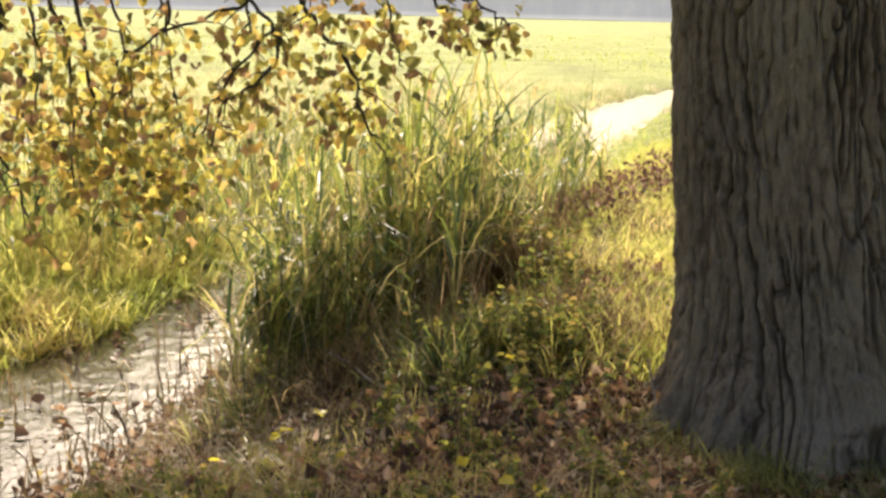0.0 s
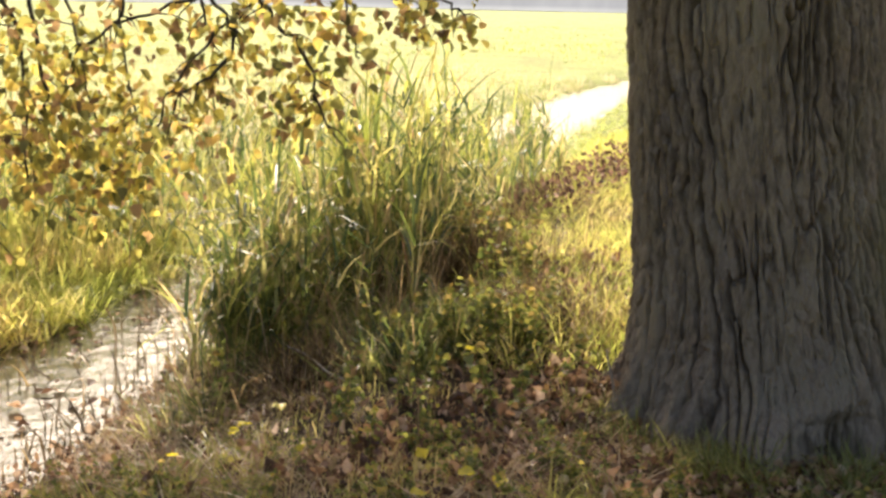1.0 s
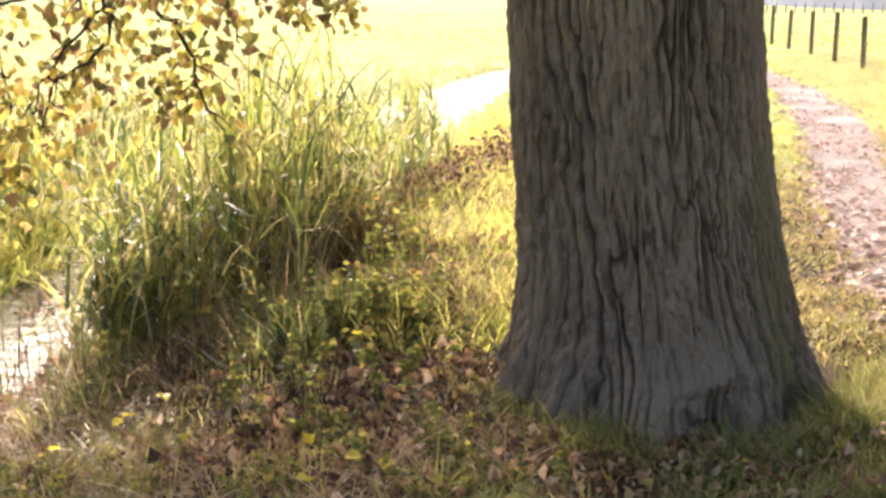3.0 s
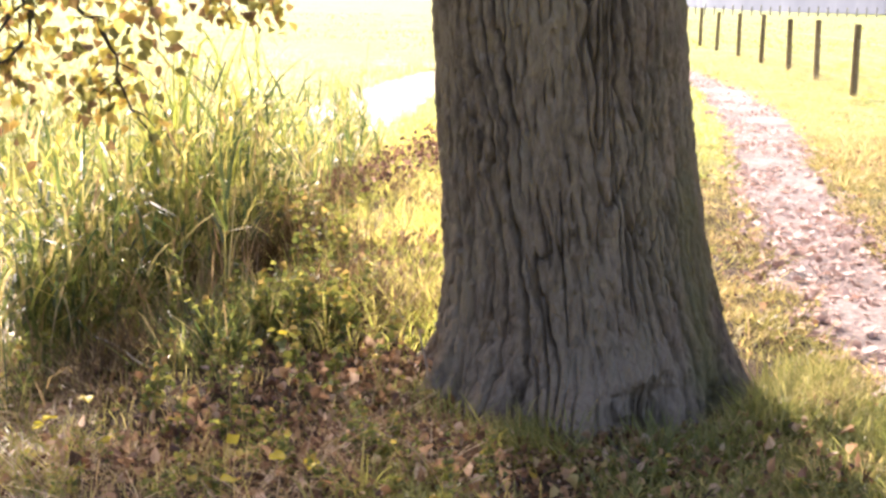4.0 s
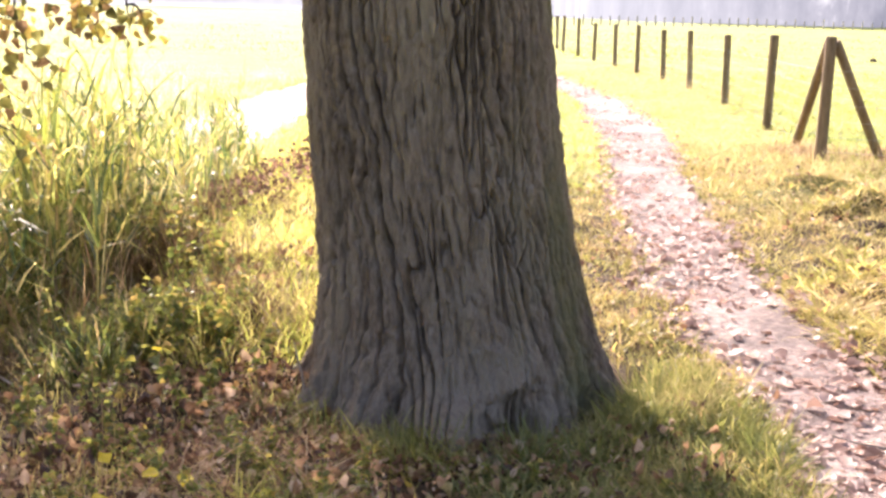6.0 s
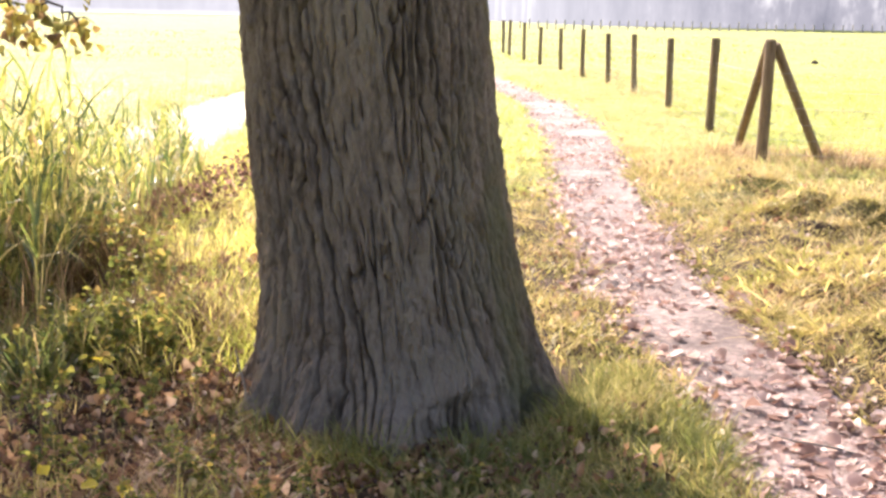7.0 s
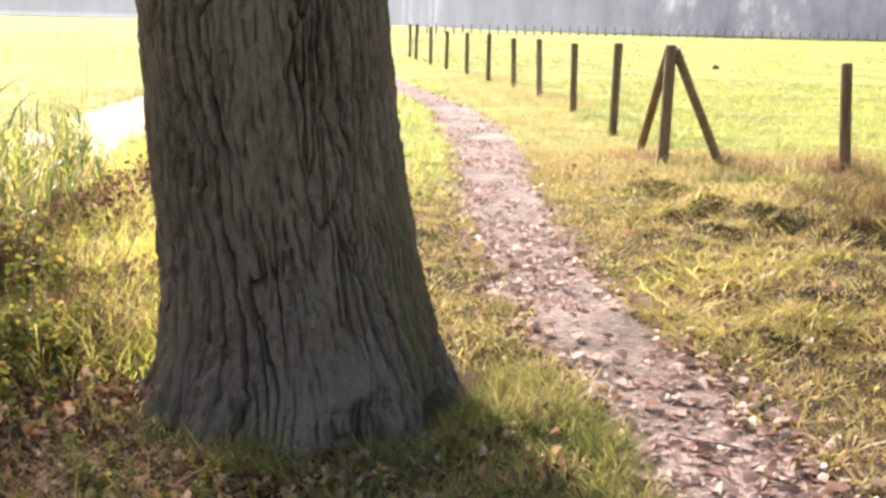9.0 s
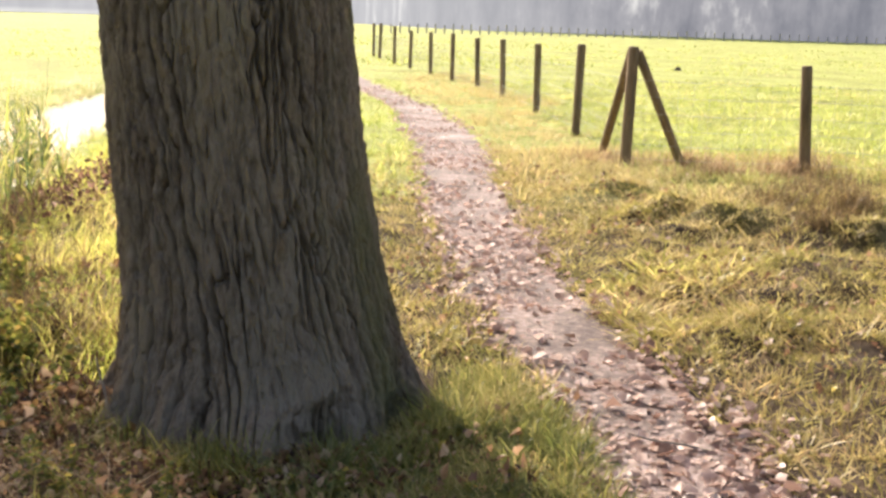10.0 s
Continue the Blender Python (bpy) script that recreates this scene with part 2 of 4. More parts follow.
# emissive backdrop: vertical trunks and thin crowns, haze and low sun painted in
M_FAR, _n, _l, _o = material("glowing_hazy_backdrop")
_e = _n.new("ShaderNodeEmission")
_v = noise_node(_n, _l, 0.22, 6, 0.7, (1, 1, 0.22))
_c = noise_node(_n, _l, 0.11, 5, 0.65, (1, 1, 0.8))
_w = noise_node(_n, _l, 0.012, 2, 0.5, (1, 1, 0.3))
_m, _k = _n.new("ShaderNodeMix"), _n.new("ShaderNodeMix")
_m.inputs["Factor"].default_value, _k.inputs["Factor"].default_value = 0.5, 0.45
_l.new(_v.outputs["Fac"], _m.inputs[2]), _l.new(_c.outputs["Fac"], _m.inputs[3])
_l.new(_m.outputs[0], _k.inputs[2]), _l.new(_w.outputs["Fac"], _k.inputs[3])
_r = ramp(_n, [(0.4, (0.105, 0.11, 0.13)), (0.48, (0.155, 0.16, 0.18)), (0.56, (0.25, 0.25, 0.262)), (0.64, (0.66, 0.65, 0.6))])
# painted haze, thicker and brighter below the sun than off to its side
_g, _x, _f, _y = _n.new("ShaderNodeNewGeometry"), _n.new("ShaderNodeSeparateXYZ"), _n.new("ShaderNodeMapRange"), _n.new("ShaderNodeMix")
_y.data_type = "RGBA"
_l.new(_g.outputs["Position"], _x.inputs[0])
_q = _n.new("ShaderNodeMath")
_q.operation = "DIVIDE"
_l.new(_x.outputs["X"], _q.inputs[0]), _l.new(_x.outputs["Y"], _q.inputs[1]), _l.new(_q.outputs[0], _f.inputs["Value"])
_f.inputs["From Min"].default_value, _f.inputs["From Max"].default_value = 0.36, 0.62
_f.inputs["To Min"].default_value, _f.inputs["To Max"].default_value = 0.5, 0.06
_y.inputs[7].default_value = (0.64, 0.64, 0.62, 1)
# pale glare band painted as mist over the wood's foot, below the sun
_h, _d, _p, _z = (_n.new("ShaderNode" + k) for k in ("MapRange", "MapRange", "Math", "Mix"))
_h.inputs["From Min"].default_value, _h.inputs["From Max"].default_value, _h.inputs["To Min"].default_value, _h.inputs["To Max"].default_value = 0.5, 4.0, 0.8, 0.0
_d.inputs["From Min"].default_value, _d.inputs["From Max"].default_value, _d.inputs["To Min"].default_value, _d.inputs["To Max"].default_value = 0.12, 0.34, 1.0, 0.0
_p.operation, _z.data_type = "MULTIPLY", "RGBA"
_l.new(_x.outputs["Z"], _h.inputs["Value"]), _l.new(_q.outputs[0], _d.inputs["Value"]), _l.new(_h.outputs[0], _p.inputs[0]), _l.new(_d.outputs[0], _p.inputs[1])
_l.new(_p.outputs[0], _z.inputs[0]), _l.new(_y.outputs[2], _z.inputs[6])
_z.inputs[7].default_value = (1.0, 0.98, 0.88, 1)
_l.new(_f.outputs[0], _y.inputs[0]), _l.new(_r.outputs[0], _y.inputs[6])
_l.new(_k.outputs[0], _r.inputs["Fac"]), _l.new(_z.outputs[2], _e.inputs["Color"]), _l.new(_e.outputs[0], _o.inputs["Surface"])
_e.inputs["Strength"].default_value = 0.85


# ---- mesh helpers ----
def mesh_of(name, verts, faces, mat, smooth=False):
    """verts: (N, 3). faces: list of arrays, each (F, 3) or (F, 4)."""
    me = bpy.data.meshes.new(name)
    verts = np.asarray(verts, np.float32)
    sizes = np.concatenate([np.full(len(f), f.shape[1], np.int32) for f in faces])
    flat = np.concatenate([np.asarray(f, np.int32).ravel() for f in faces])
    me.vertices.add(len(verts)), me.loops.add(len(flat)), me.polygons.add(len(sizes))
    me.vertices.foreach_set("co", verts.ravel())
    me.loops.foreach_set("vertex_index", flat)
    me.polygons.foreach_set("loop_start", np.r_[0, np.cumsum(sizes)[:-1]].astype(np.int32))
    me.polygons.foreach_set("loop_total", sizes)
    me.update(calc_edges=True)
    if smooth:
        me.shade_smooth()
    me.materials.append(mat)
    return me


def part(name, me, parent, label=""):
    ob = new(name, me)
    ob.parent = parent
    return tagged(ob, label) if label else ob


def polyline_distance(x, y, line):
    """Distance to a line, the share along it and the side (+ to its right)."""
    best, along, side = np.full(x.shape, 1e9), np.zeros(x.shape), np.zeros(x.shape)
    for n in range(len(line) - 1):
        (ax, ay), (bx, by) = line[n][:2], line[n + 1][:2]
        dx, dy = bx - ax, by - ay
        s = np.clip(((x - ax) * dx + (y - ay) * dy) / (dx * dx + dy * dy), 0, 1)
        d = np.hypot(x - ax - s * dx, y - ay - s * dy)
        near = d < best
        best, along = np.where(near, d, best), np.where(near, n + s, along)
        side = np.where(near, np.sign((x - ax) * dy - (y - ay) * dx), side)
    return best, along, side


def smooth_line(points, steps=8):
    """Catmull-Rom through the given points."""
    p = np.array([points[0], *points, points[-1]], float)
    out = []
    for n in range(1, len(p) - 2):
        for s in np.linspace(0, 1, steps, endpoint=False):
            a, b, c, d = p[n - 1 : n + 3]
            out.append(0.5 * (2 * b + (c - a) * s + (2 * a - 5 * b + 4 * c - d) * s**2 + (3 * b - a - 3 * c + d) * s**3))
    return np.array([*out, p[-1]])


def value_noise(x, y, seed=0):
    """Smooth noise from -1 to 1, in arrays."""
    xi, yi = np.floor(x).astype(np.int64), np.floor(y).astype(np.int64)
    u, v = x - xi, y - yi
    u, v = u * u * (3 - 2 * u), v * v * (3 - 2 * v)

    def at(a, b):
        h = (a * 374761393 + b * 668265263 + seed * 974634777) & 0x7FFFFFFF
        h = ((h ^ (h >> 13)) * 1274126177) & 0x7FFFFFFF
        return ((h ^ (h >> 16)) & 0xFFFF) / 32767.5 - 1

    return (at(xi, yi) * (1 - u) + at(xi + 1, yi) * u) * (1 - v) + (at(xi, yi + 1) * (1 - u) + at(xi + 1, yi + 1) * u) * v


def smoothstep(a, b, x):
    t = np.clip((x - a) / (b - a), 0, 1)
    return t * t * (3 - 2 * t)


# ---- the lie of the land ----
WATER_Z = -0.42
STREAM = smooth_line([(-11, -26, 0.7), (-7.5, -13, 0.65), (-4.2, -2, 0.6), (-3.2, 2, 0.6), (-2.4, 4.2, 0.6), (-1.72, 6.0, 0.56), (-1.38, 7.2, 0.46), (-1.1, 8.6, 0.45), (-0.3, 12, 0.6), (0.95, 16.5, 0.75), (1.95, 20.5, 0.75),
                      (2.9, 24.3, 0.75), (3.9, 27.6, 0.72), (5.0, 31, 0.7), (6.8, 36, 0.6), (9, 43, 0.5), (14, 58, 0.5)], 4)
PATH = smooth_line([(-4.5, -28, 0.4), (-1.6, -14, 0.4), (0.2, -6, 0.4), (1.3, -1, 0.36), (2.05, 1.8, 0.28), (2.51, 3.25, 0.28), (2.78, 4.15, 0.29), (2.96, 4.9, 0.29), (3.25, 6.1, 0.32), (3.82, 7.8, 0.33), (4.82, 10.5, 0.36),
                    (5.85, 13.1, 0.40), (6.72, 15.5, 0.42), (8.35, 20.7, 0.41), (9.5, 25.2, 0.36), (10.6, 30, 0.4), (12.5, 38, 0.4), (15.5, 50, 0.4)], 4)
TREE = (1.45, 4.75)


def shape_of(x, y):
    ds, along, side = polyline_distance(x, y, STREAM)
    half = np.interp(along, np.arange(len(STREAM)), STREAM[:, 2])
    edge = ds - half + 0.07 * value_noise(x * 2.3, y * 2.3, 3) + 0.04 * value_noise(x * 6, y * 6, 4)
    dp, along_p, _ = polyline_distance(x, y, PATH)
    off_path = dp - np.interp(along_p, np.arange(len(PATH)), PATH[:, 2]) + 0.09 * value_noise(x * 3.1, y * 3.1, 5) + 0.05 * value_noise(x * 8, y * 8, 6)
    return edge, side, off_path


def height(x, y):
    x, y = np.asarray(x, float), np.asarray(y, float)
    edge, side, off_path = shape_of(x, y)
    bank_w = np.where(side > 0, 1.7, 0.8)
    top = np.where(side > 0, 0.0, -0.22)
    z = WATER_Z - 0.02 + (top - WATER_Z + 0.02) * smoothstep(-0.02, 1.0, edge / bank_w)
    z = np.where(edge < 0, WATER_Z - 0.02 + np.maximum(edge, -0.5) * 0.6, z)
    bumps = 0.035 * value_noise(x * 1.3, y * 1.3, 1) + 0.02 * value_noise(x * 3.7, y * 3.7, 2)
    calm = smoothstep(0.0, 0.3, edge) * (0.35 + 0.65 * smoothstep(0.0, 0.4, off_path))
    z = z + bumps * calm - 0.035 * (1 - smoothstep(-0.15, 0.15, off_path))
    rough = np.maximum(value_noise(x * 1.5, y * 1.5, 7), 0) * 0.13 + 0.09 * value_noise(x * 3.6, y * 3.6, 8)
    z = z + rough * smoothstep(0.1, 0.7, off_path) * smoothstep(1.6, 2.6, edge) * np.where((x > 2.0) & (side > 0), 1, 0) * (1 - smoothstep(8, 12, y)) * (1 - smoothstep(9, 12, x))
    z = z - 0.1 * smoothstep(4.95, 4.25, y) * smoothstep(2.25, 1.6, x) * smoothstep(0.6, 1.6, edge) * smoothstep(-0.5, 2.0, y)
    mound = np.exp(-((x - TREE[0]) ** 2 + (y - TREE[1]) ** 2) / 0.9)
    far = np.minimum(np.hypot(x, y), 430)
    return z - 0.03 * mound + 0.0065 * np.maximum(far - 32, 0)


def axis_steps(lo, hi, step, reach, growth=1.16):
    mid = list(np.arange(lo, hi + 1e-6, step))
    a, s, left, right = lo, step, [], []
    while a > -reach:
        s *= growth
        a -= s
        left.append(a)
    a, s = hi, step
    while a < reach:
        s *= growth
        a += s
        right.append(a)
    return np.array(left[::-1] + mid + right)


gx, gy = axis_steps(-5, 10, 0.09, 3000), axis_steps(2, 26, 0.11, 3000)
X, Y = np.meshgrid(gx, gy)
Z = height(X, Y)
nx, ny = len(gx), len(gy)
grid = np.arange(nx * ny).reshape(ny, nx)
quads = np.stack([grid[:-1, :-1], grid[:-1, 1:], grid[1:, 1:], grid[1:, :-1]], -1).reshape(-1, 4)
ground = new("ground", mesh_of("ground", np.stack([X, Y, Z], -1).reshape(-1, 3), [quads], M_GROUND, True))
tagged(ground, "rough meadow turf and dark soil sloping to a stream", "ground", kind="structure")


def ribbon(name, line, extra, z_of, mat, across=11):
    along = smooth_line(line[::2], 14)
    d = np.gradient(along[:, :2], axis=0)
    d /= np.linalg.norm(d, axis=1)[:, None]
    u = np.linspace(-1, 1, across)
    half = (along[:, 2] + extra)[:, None] * u
    x, y = along[:, :1] + half * d[:, 1:], along[:, 1:2] - half * d[:, :1]
    n, m = x.shape
    g = np.arange(n * m).reshape(n, m)
    q = np.stack([g[:-1, :-1], g[:-1, 1:], g[1:, 1:], g[1:, :-1]], -1).reshape(-1, 4)
    return new(name, mesh_of(name, np.stack([x, y, z_of(x, y)], -1).reshape(-1, 3), [q], mat, True))


water = ribbon("water", STREAM, 0.35, lambda x, y: np.full(x.shape, WATER_Z), M_WATER)
tagged(water, "still stream mirroring the pale bright sky", "stream", kind="structure")


def path_height(x, y):
    _, _, off_path = shape_of(x, y)
    return height(x, y) + 0.012 - 0.06 * smoothstep(-0.02, 0.05, off_path)


path = ribbon("path", PATH, 0.16, path_height, M_PATH, 29)
tagged(path, "narrow trodden earth footpath strewn with dry leaves", "footpath", kind="structure")

# ---- the big tree ----
tree = tagged(new("tree"), "old thick-trunked poplar with deeply furrowed grey-brown bark and yellowing leaves", "tree")
tree.location = (*TREE, 0)
TRUNK_Z = [-0.25, 0.0, 0.1, 0.2, 0.3, 0.4, 0.53, 0.65, 0.8, 1.0, 1.2, 1.45, 2.2, 3.5, 6.0, 9.0]
TRUNK_X = [0.04, 0.022, 0.012, -0.002, -0.015, -0.03, -0.05, -0.065, -0.088, -0.111, -0.131, -0.157, -0.2, -0.2, -0.1, 0.0]
TRUNK_R = [0.7, 0.61, 0.583, 0.557, 0.537, 0.522, 0.507, 0.497, 0.487, 0.479, 0.474, 0.467, 0.455, 0.44, 0.34, 0.18]
FACE = 4.43


def worley(u, v, seed):
    """Distances to the nearest and the second nearest of one scattered point a cell."""
    ui, vi = np.floor(u), np.floor(v)
    f1, f2 = np.full(u.shape, 9.0), np.full(u.shape, 9.0)
    for i in (-1, 0, 1):
        for j in (-1, 0, 1):
            pu = ui + i + 0.5 + 0.42 * value_noise(ui + i, vi + j, seed)
            pv = vi + j + 0.5 + 0.46 * value_noise(ui + i, vi + j, seed + 1)
            d = np.hypot(u - pu, v - pv)
            f1, f2 = np.minimum(f1, d), np.minimum(f2, np.maximum(f1, d))
    return f1, f2


def bark_relief(a, z):
    """Depth in metres below the ridge tops: long cords that part and meet, with narrow deep cracks between them,
    a belt of flat worn plates up the middle, and a smooth wedge above the foot."""
    d = a - FACE
    wander = 0.55 * value_noise(a * 3.2, z * 2.0, 11) + 0.3 * value_noise(a * 8.0, z * 5.5, 12) + 0.16 * value_noise(a * 24, z * 17, 13)
    belt = np.exp(-(((d + 0.03 + 0.1 * wander) / 0.29) ** 4)) * smoothstep(0.5, 0.72, z + 0.1 * wander)
    low = np.clip((0.62 - z) / 0.5, 0, 1)
    wedge = smoothstep(-0.04, 0.08, d + 0.02 + 0.12 * low + 0.05 * wander) * smoothstep(-0.05, 0.08, 0.12 + 0.5 * low - d + 0.06 * wander) * smoothstep(0.66, 0.5, z) * smoothstep(-0.02, 0.1, z)
    smooth = np.clip(np.maximum(belt, 0.95 * wedge), 0, 1)
    u = a * 7.6 + 1.15 * wander + 0.35 * value_noise(a * 5, z * 9, 29) + 2.2 * np.maximum(d - 0.35, 0)
    v = z / 0.62 + 1.2 * value_noise(a * 7.0, z * 0.6, 14)
    f1, f2 = worley(u, v, 41)
    cord = np.clip((f2 - f1) / (0.5 + 0.12 * smoothstep(-0.25, -0.45, d)), 0, 1)
    cord = 1 - (1 - cord) ** 3
    # on both flanks the cords run on for a metre and more
    flank = np.clip(smoothstep(-0.2, -0.38, d) + 0.75 * smoothstep(0.35, 0.6, d), 0, 1) * (0.75 + 0.25 * value_noise(a * 4, z * 3, 31))
    swing = 0.9 * value_noise(a * 1.8, z * 2.4, 32) + 0.45 * value_noise(a * 5, z * 6.5, 33) + 0.14 * value_noise(a * 20, z * 24, 34)
    cracks = np.abs(np.sin(np.pi * (a * 6.6 + 1.5 * np.maximum(d - 0.3, 0) + swing)))
    cord = cord + flank * (1 - (1 - np.clip(cracks / 0.8, 0, 1)) ** 2.4 - cord)
    g1, g2 = worley(a * 17 + 2.4 * wander, z / 0.11 + 1.5 * wander, 43)
    fine = smoothstep(0.0, 0.3, g2 - g1)
    strength = np.clip(0.85 + 0.35 * value_noise(a * 2.6, z * 2.2, 15), 0.4, 1.2) * (1 - 0.88 * smooth) * (1 + 0.65 * smoothstep(-0.25, -0.45, d) - 0.3 * smoothstep(0.5, 0.9, d))
    drop = 0.066 * strength * (1 - cord) + 0.006 * (1 - 0.8 * smooth) * (1 - fine)
    # short upright slits in the worn belt
    su, sv = a / 0.075 + 0.5 * wander, z / 0.14 + 0.7 * value_noise(np.floor(a / 0.075), a * 0, 16)
    hu, hv = su - np.floor(su) - 0.5, sv - np.floor(sv) - 0.5
    many = np.where((z > 0.6) & (z < 0.8) & (d > -0.04) & (d < 0.42), 0.35, -0.45)
    here = value_noise(np.floor(su), np.floor(sv), 17) < many
    slit = np.exp(-(((hu + 0.15 * wander) / 0.13) ** 2)) * smoothstep(0.48, 0.25, np.abs(hv)) * here * np.clip(smooth + 0.2, 0, 1)
    drop = drop + 0.02 * slit + 0.010 * smooth * smoothstep(-0.1, 0.25, value_noise(a * 7, z * 6.5, 18))
    drop = drop + 0.009 * np.maximum(wedge, 1 - smoothstep(0.0, 0.25, z)) * value_noise(a * 15, z * 20, 30) + 0.005 * wedge * (1 - fine)
    drop = drop + 0.004 * value_noise(a * 40, z * 26, 19) + 0.0035 * value_noise(a * 85, z * 60, 20) + 0.006 * value_noise(a * 5, z * 9, 22)
    return drop


# finer on the side that faces the path and the water, and below the first limbs
zs = np.concatenate([np.linspace(-0.25, 1.65, 360), np.linspace(1.7, 9, 50)])
aa = np.concatenate([np.linspace(0.25, 2.7, 70, endpoint=False), np.linspace(2.7, 6.2, 520, endpoint=False), np.linspace(6.2, 0.25 + 2 * np.pi, 10, endpoint=False)])
A, ZZ = np.meshgrid(aa, zs)
na, nz = len(aa), len(zs)
R = np.interp(ZZ, TRUNK_Z, TRUNK_R)
D = A - FACE
flare = np.exp(-np.maximum(ZZ, -0.05) / 0.10)
lobes = 0.5 + 0.5 * np.cos(11 * A + 0.8 + 0.9 * np.sin(2 * A))
R = R + flare * (0.06 * (lobes - 0.55) + 0.05 * value_noise(A * 2.6, ZZ * 1.2, 23)) + 0.008 * value_noise(np.cos(A) * 2 + 5, np.sin(A) * 2 + ZZ * 0.8, 21)
# a stubby root under the middle, and one that slants up to the far side
R = R + 0.10 * np.exp(-(((D + 0.07) / 0.11) ** 2)) * np.exp(-np.maximum(ZZ + 0.02, 0) / 0.07)
run = np.clip((D - 0.08) / 0.5, 0, 1)
R = R + 0.036 * np.exp(-(((ZZ - 0.03 - 0.15 * run) / 0.045) ** 2)) * smoothstep(-0.05, 0.12, D) * smoothstep(0.62, 0.5, D)
R = R - bark_relief((A - 1.57) % (2 * np.pi) + 1.57, ZZ)
ca, sa = np.cos(A), np.sin(A)
cx = np.interp(ZZ, TRUNK_Z, TRUNK_X)
g = np.arange(na * nz).reshape(nz, na)
right = np.roll(g, -1, axis=1)
q = np.stack([g[:-1], right[:-1], right[1:], g[1:]], -1).reshape(-1, 4)
part("trunk", mesh_of("trunk", np.stack([cx + R * ca, R * sa, ZZ], -1).reshape(-1, 3), [q], M_BARK, True), tree)


def tube(points, radii, sides=7, lumps=0.0):
    """Verts and quads of a tapering round branch."""
    p, r = np.asarray(points, float), np.asarray(radii, float)
    t = np.gradient(p, axis=0)
    t /= np.linalg.norm(t, axis=1)[:, None]
    ref = np.where(np.abs(t[:, 2:]) > 0.9, [[1.0, 0, 0]], [[0, 0, 1.0]])
    u = np.cross(t, ref)
    u /= np.linalg.norm(u, axis=1)[:, None]
    v = np.cross(t, u)
    a = np.linspace(0, 2 * np.pi, sides, endpoint=False)
    ring = u[:, None] * np.cos(a)[None, :, None] + v[:, None] * np.sin(a)[None, :, None]
    swell = 1 + lumps * value_noise(np.arange(len(p))[:, None] * 0.55 + 0 * a, np.cos(a)[None] * 2.2 + p[:1, :1] * 7, 27)
    verts = (p[:, None] + ring * (r[:, None] * swell)[:, :, None]).reshape(-1, 3)
    g = np.arange(len(p) * sides).reshape(len(p), sides)
    n = np.roll(g, -1, axis=1)
    return verts, np.stack([g[:-1], n[:-1], n[1:], g[1:]], -1).reshape(-1, 4)


def join(pieces):
    verts, faces, at = [], [], 0
    for v, q in pieces:
        verts.append(v), faces.append(q + at)
        at += len(v)
    return np.concatenate(verts), np.concatenate(faces)


rng = np.random.default_rng(7)


def leaves(pos, size, droop=0.6, flat=0.0):
    """Broad pointed leaves, folded along the rib: 7 verts, 6 triangles each."""
    n = len(pos)
    size = np.broadcast_to(size, n)[:, None]
    az = rng.uniform(0, 2 * np.pi, n)
    if flat:
        tilt, roll = rng.normal(0, flat, n), rng.normal(0, 1.2 * flat, n)
    else:
        tilt, roll = rng.normal(-droop, 0.5, n), rng.normal(0, 0.7, n)
    f = np.stack([np.cos(az) * np.cos(tilt), np.sin(az) * np.cos(tilt), np.sin(tilt)], 1)
    s0 = np.stack([-np.sin(az), np.cos(az), 0 * az], 1)
    up0 = np.cross(f, s0)
    s = s0 * np.cos(roll)[:, None] + up0 * np.sin(roll)[:, None]
    up = np.cross(f, s)
    dry = 1.0 if flat > 0.5 else 0.0
    fold = rng.uniform(0.05, 0.45 + 0.4 * dry, n)[:, None]
    wide = rng.uniform(0.4 - 0.2 * dry, 0.58 - 0.06 * dry, n)[:, None]
    curl = rng.uniform(-0.3 - 0.3 * dry, 0.35 + 0.35 * dry, n)[:, None]
    p = np.asarray(pos)

    def at(u, w, z):
        return p + f * size * u + s * size * wide * w + up * size * z

    v = np.stack([p, at(0.16, -0.85, fold * 0.8), at(0.55, -0.8, fold), at(1.0, 0, curl), at(0.55, 0.8, fold), at(0.16, 0.85, fold * 0.8), at(0.42, 0, 0)], 1)
    k = np.arange(n)[:, None] * 7
    tris = np.concatenate([k + [6, 0, 1], k + [6, 1, 2], k + [6, 2, 3], k + [6, 3, 4], k + [6, 4, 5], k + [6, 5, 0]])
    return v.reshape(-1, 3), tris


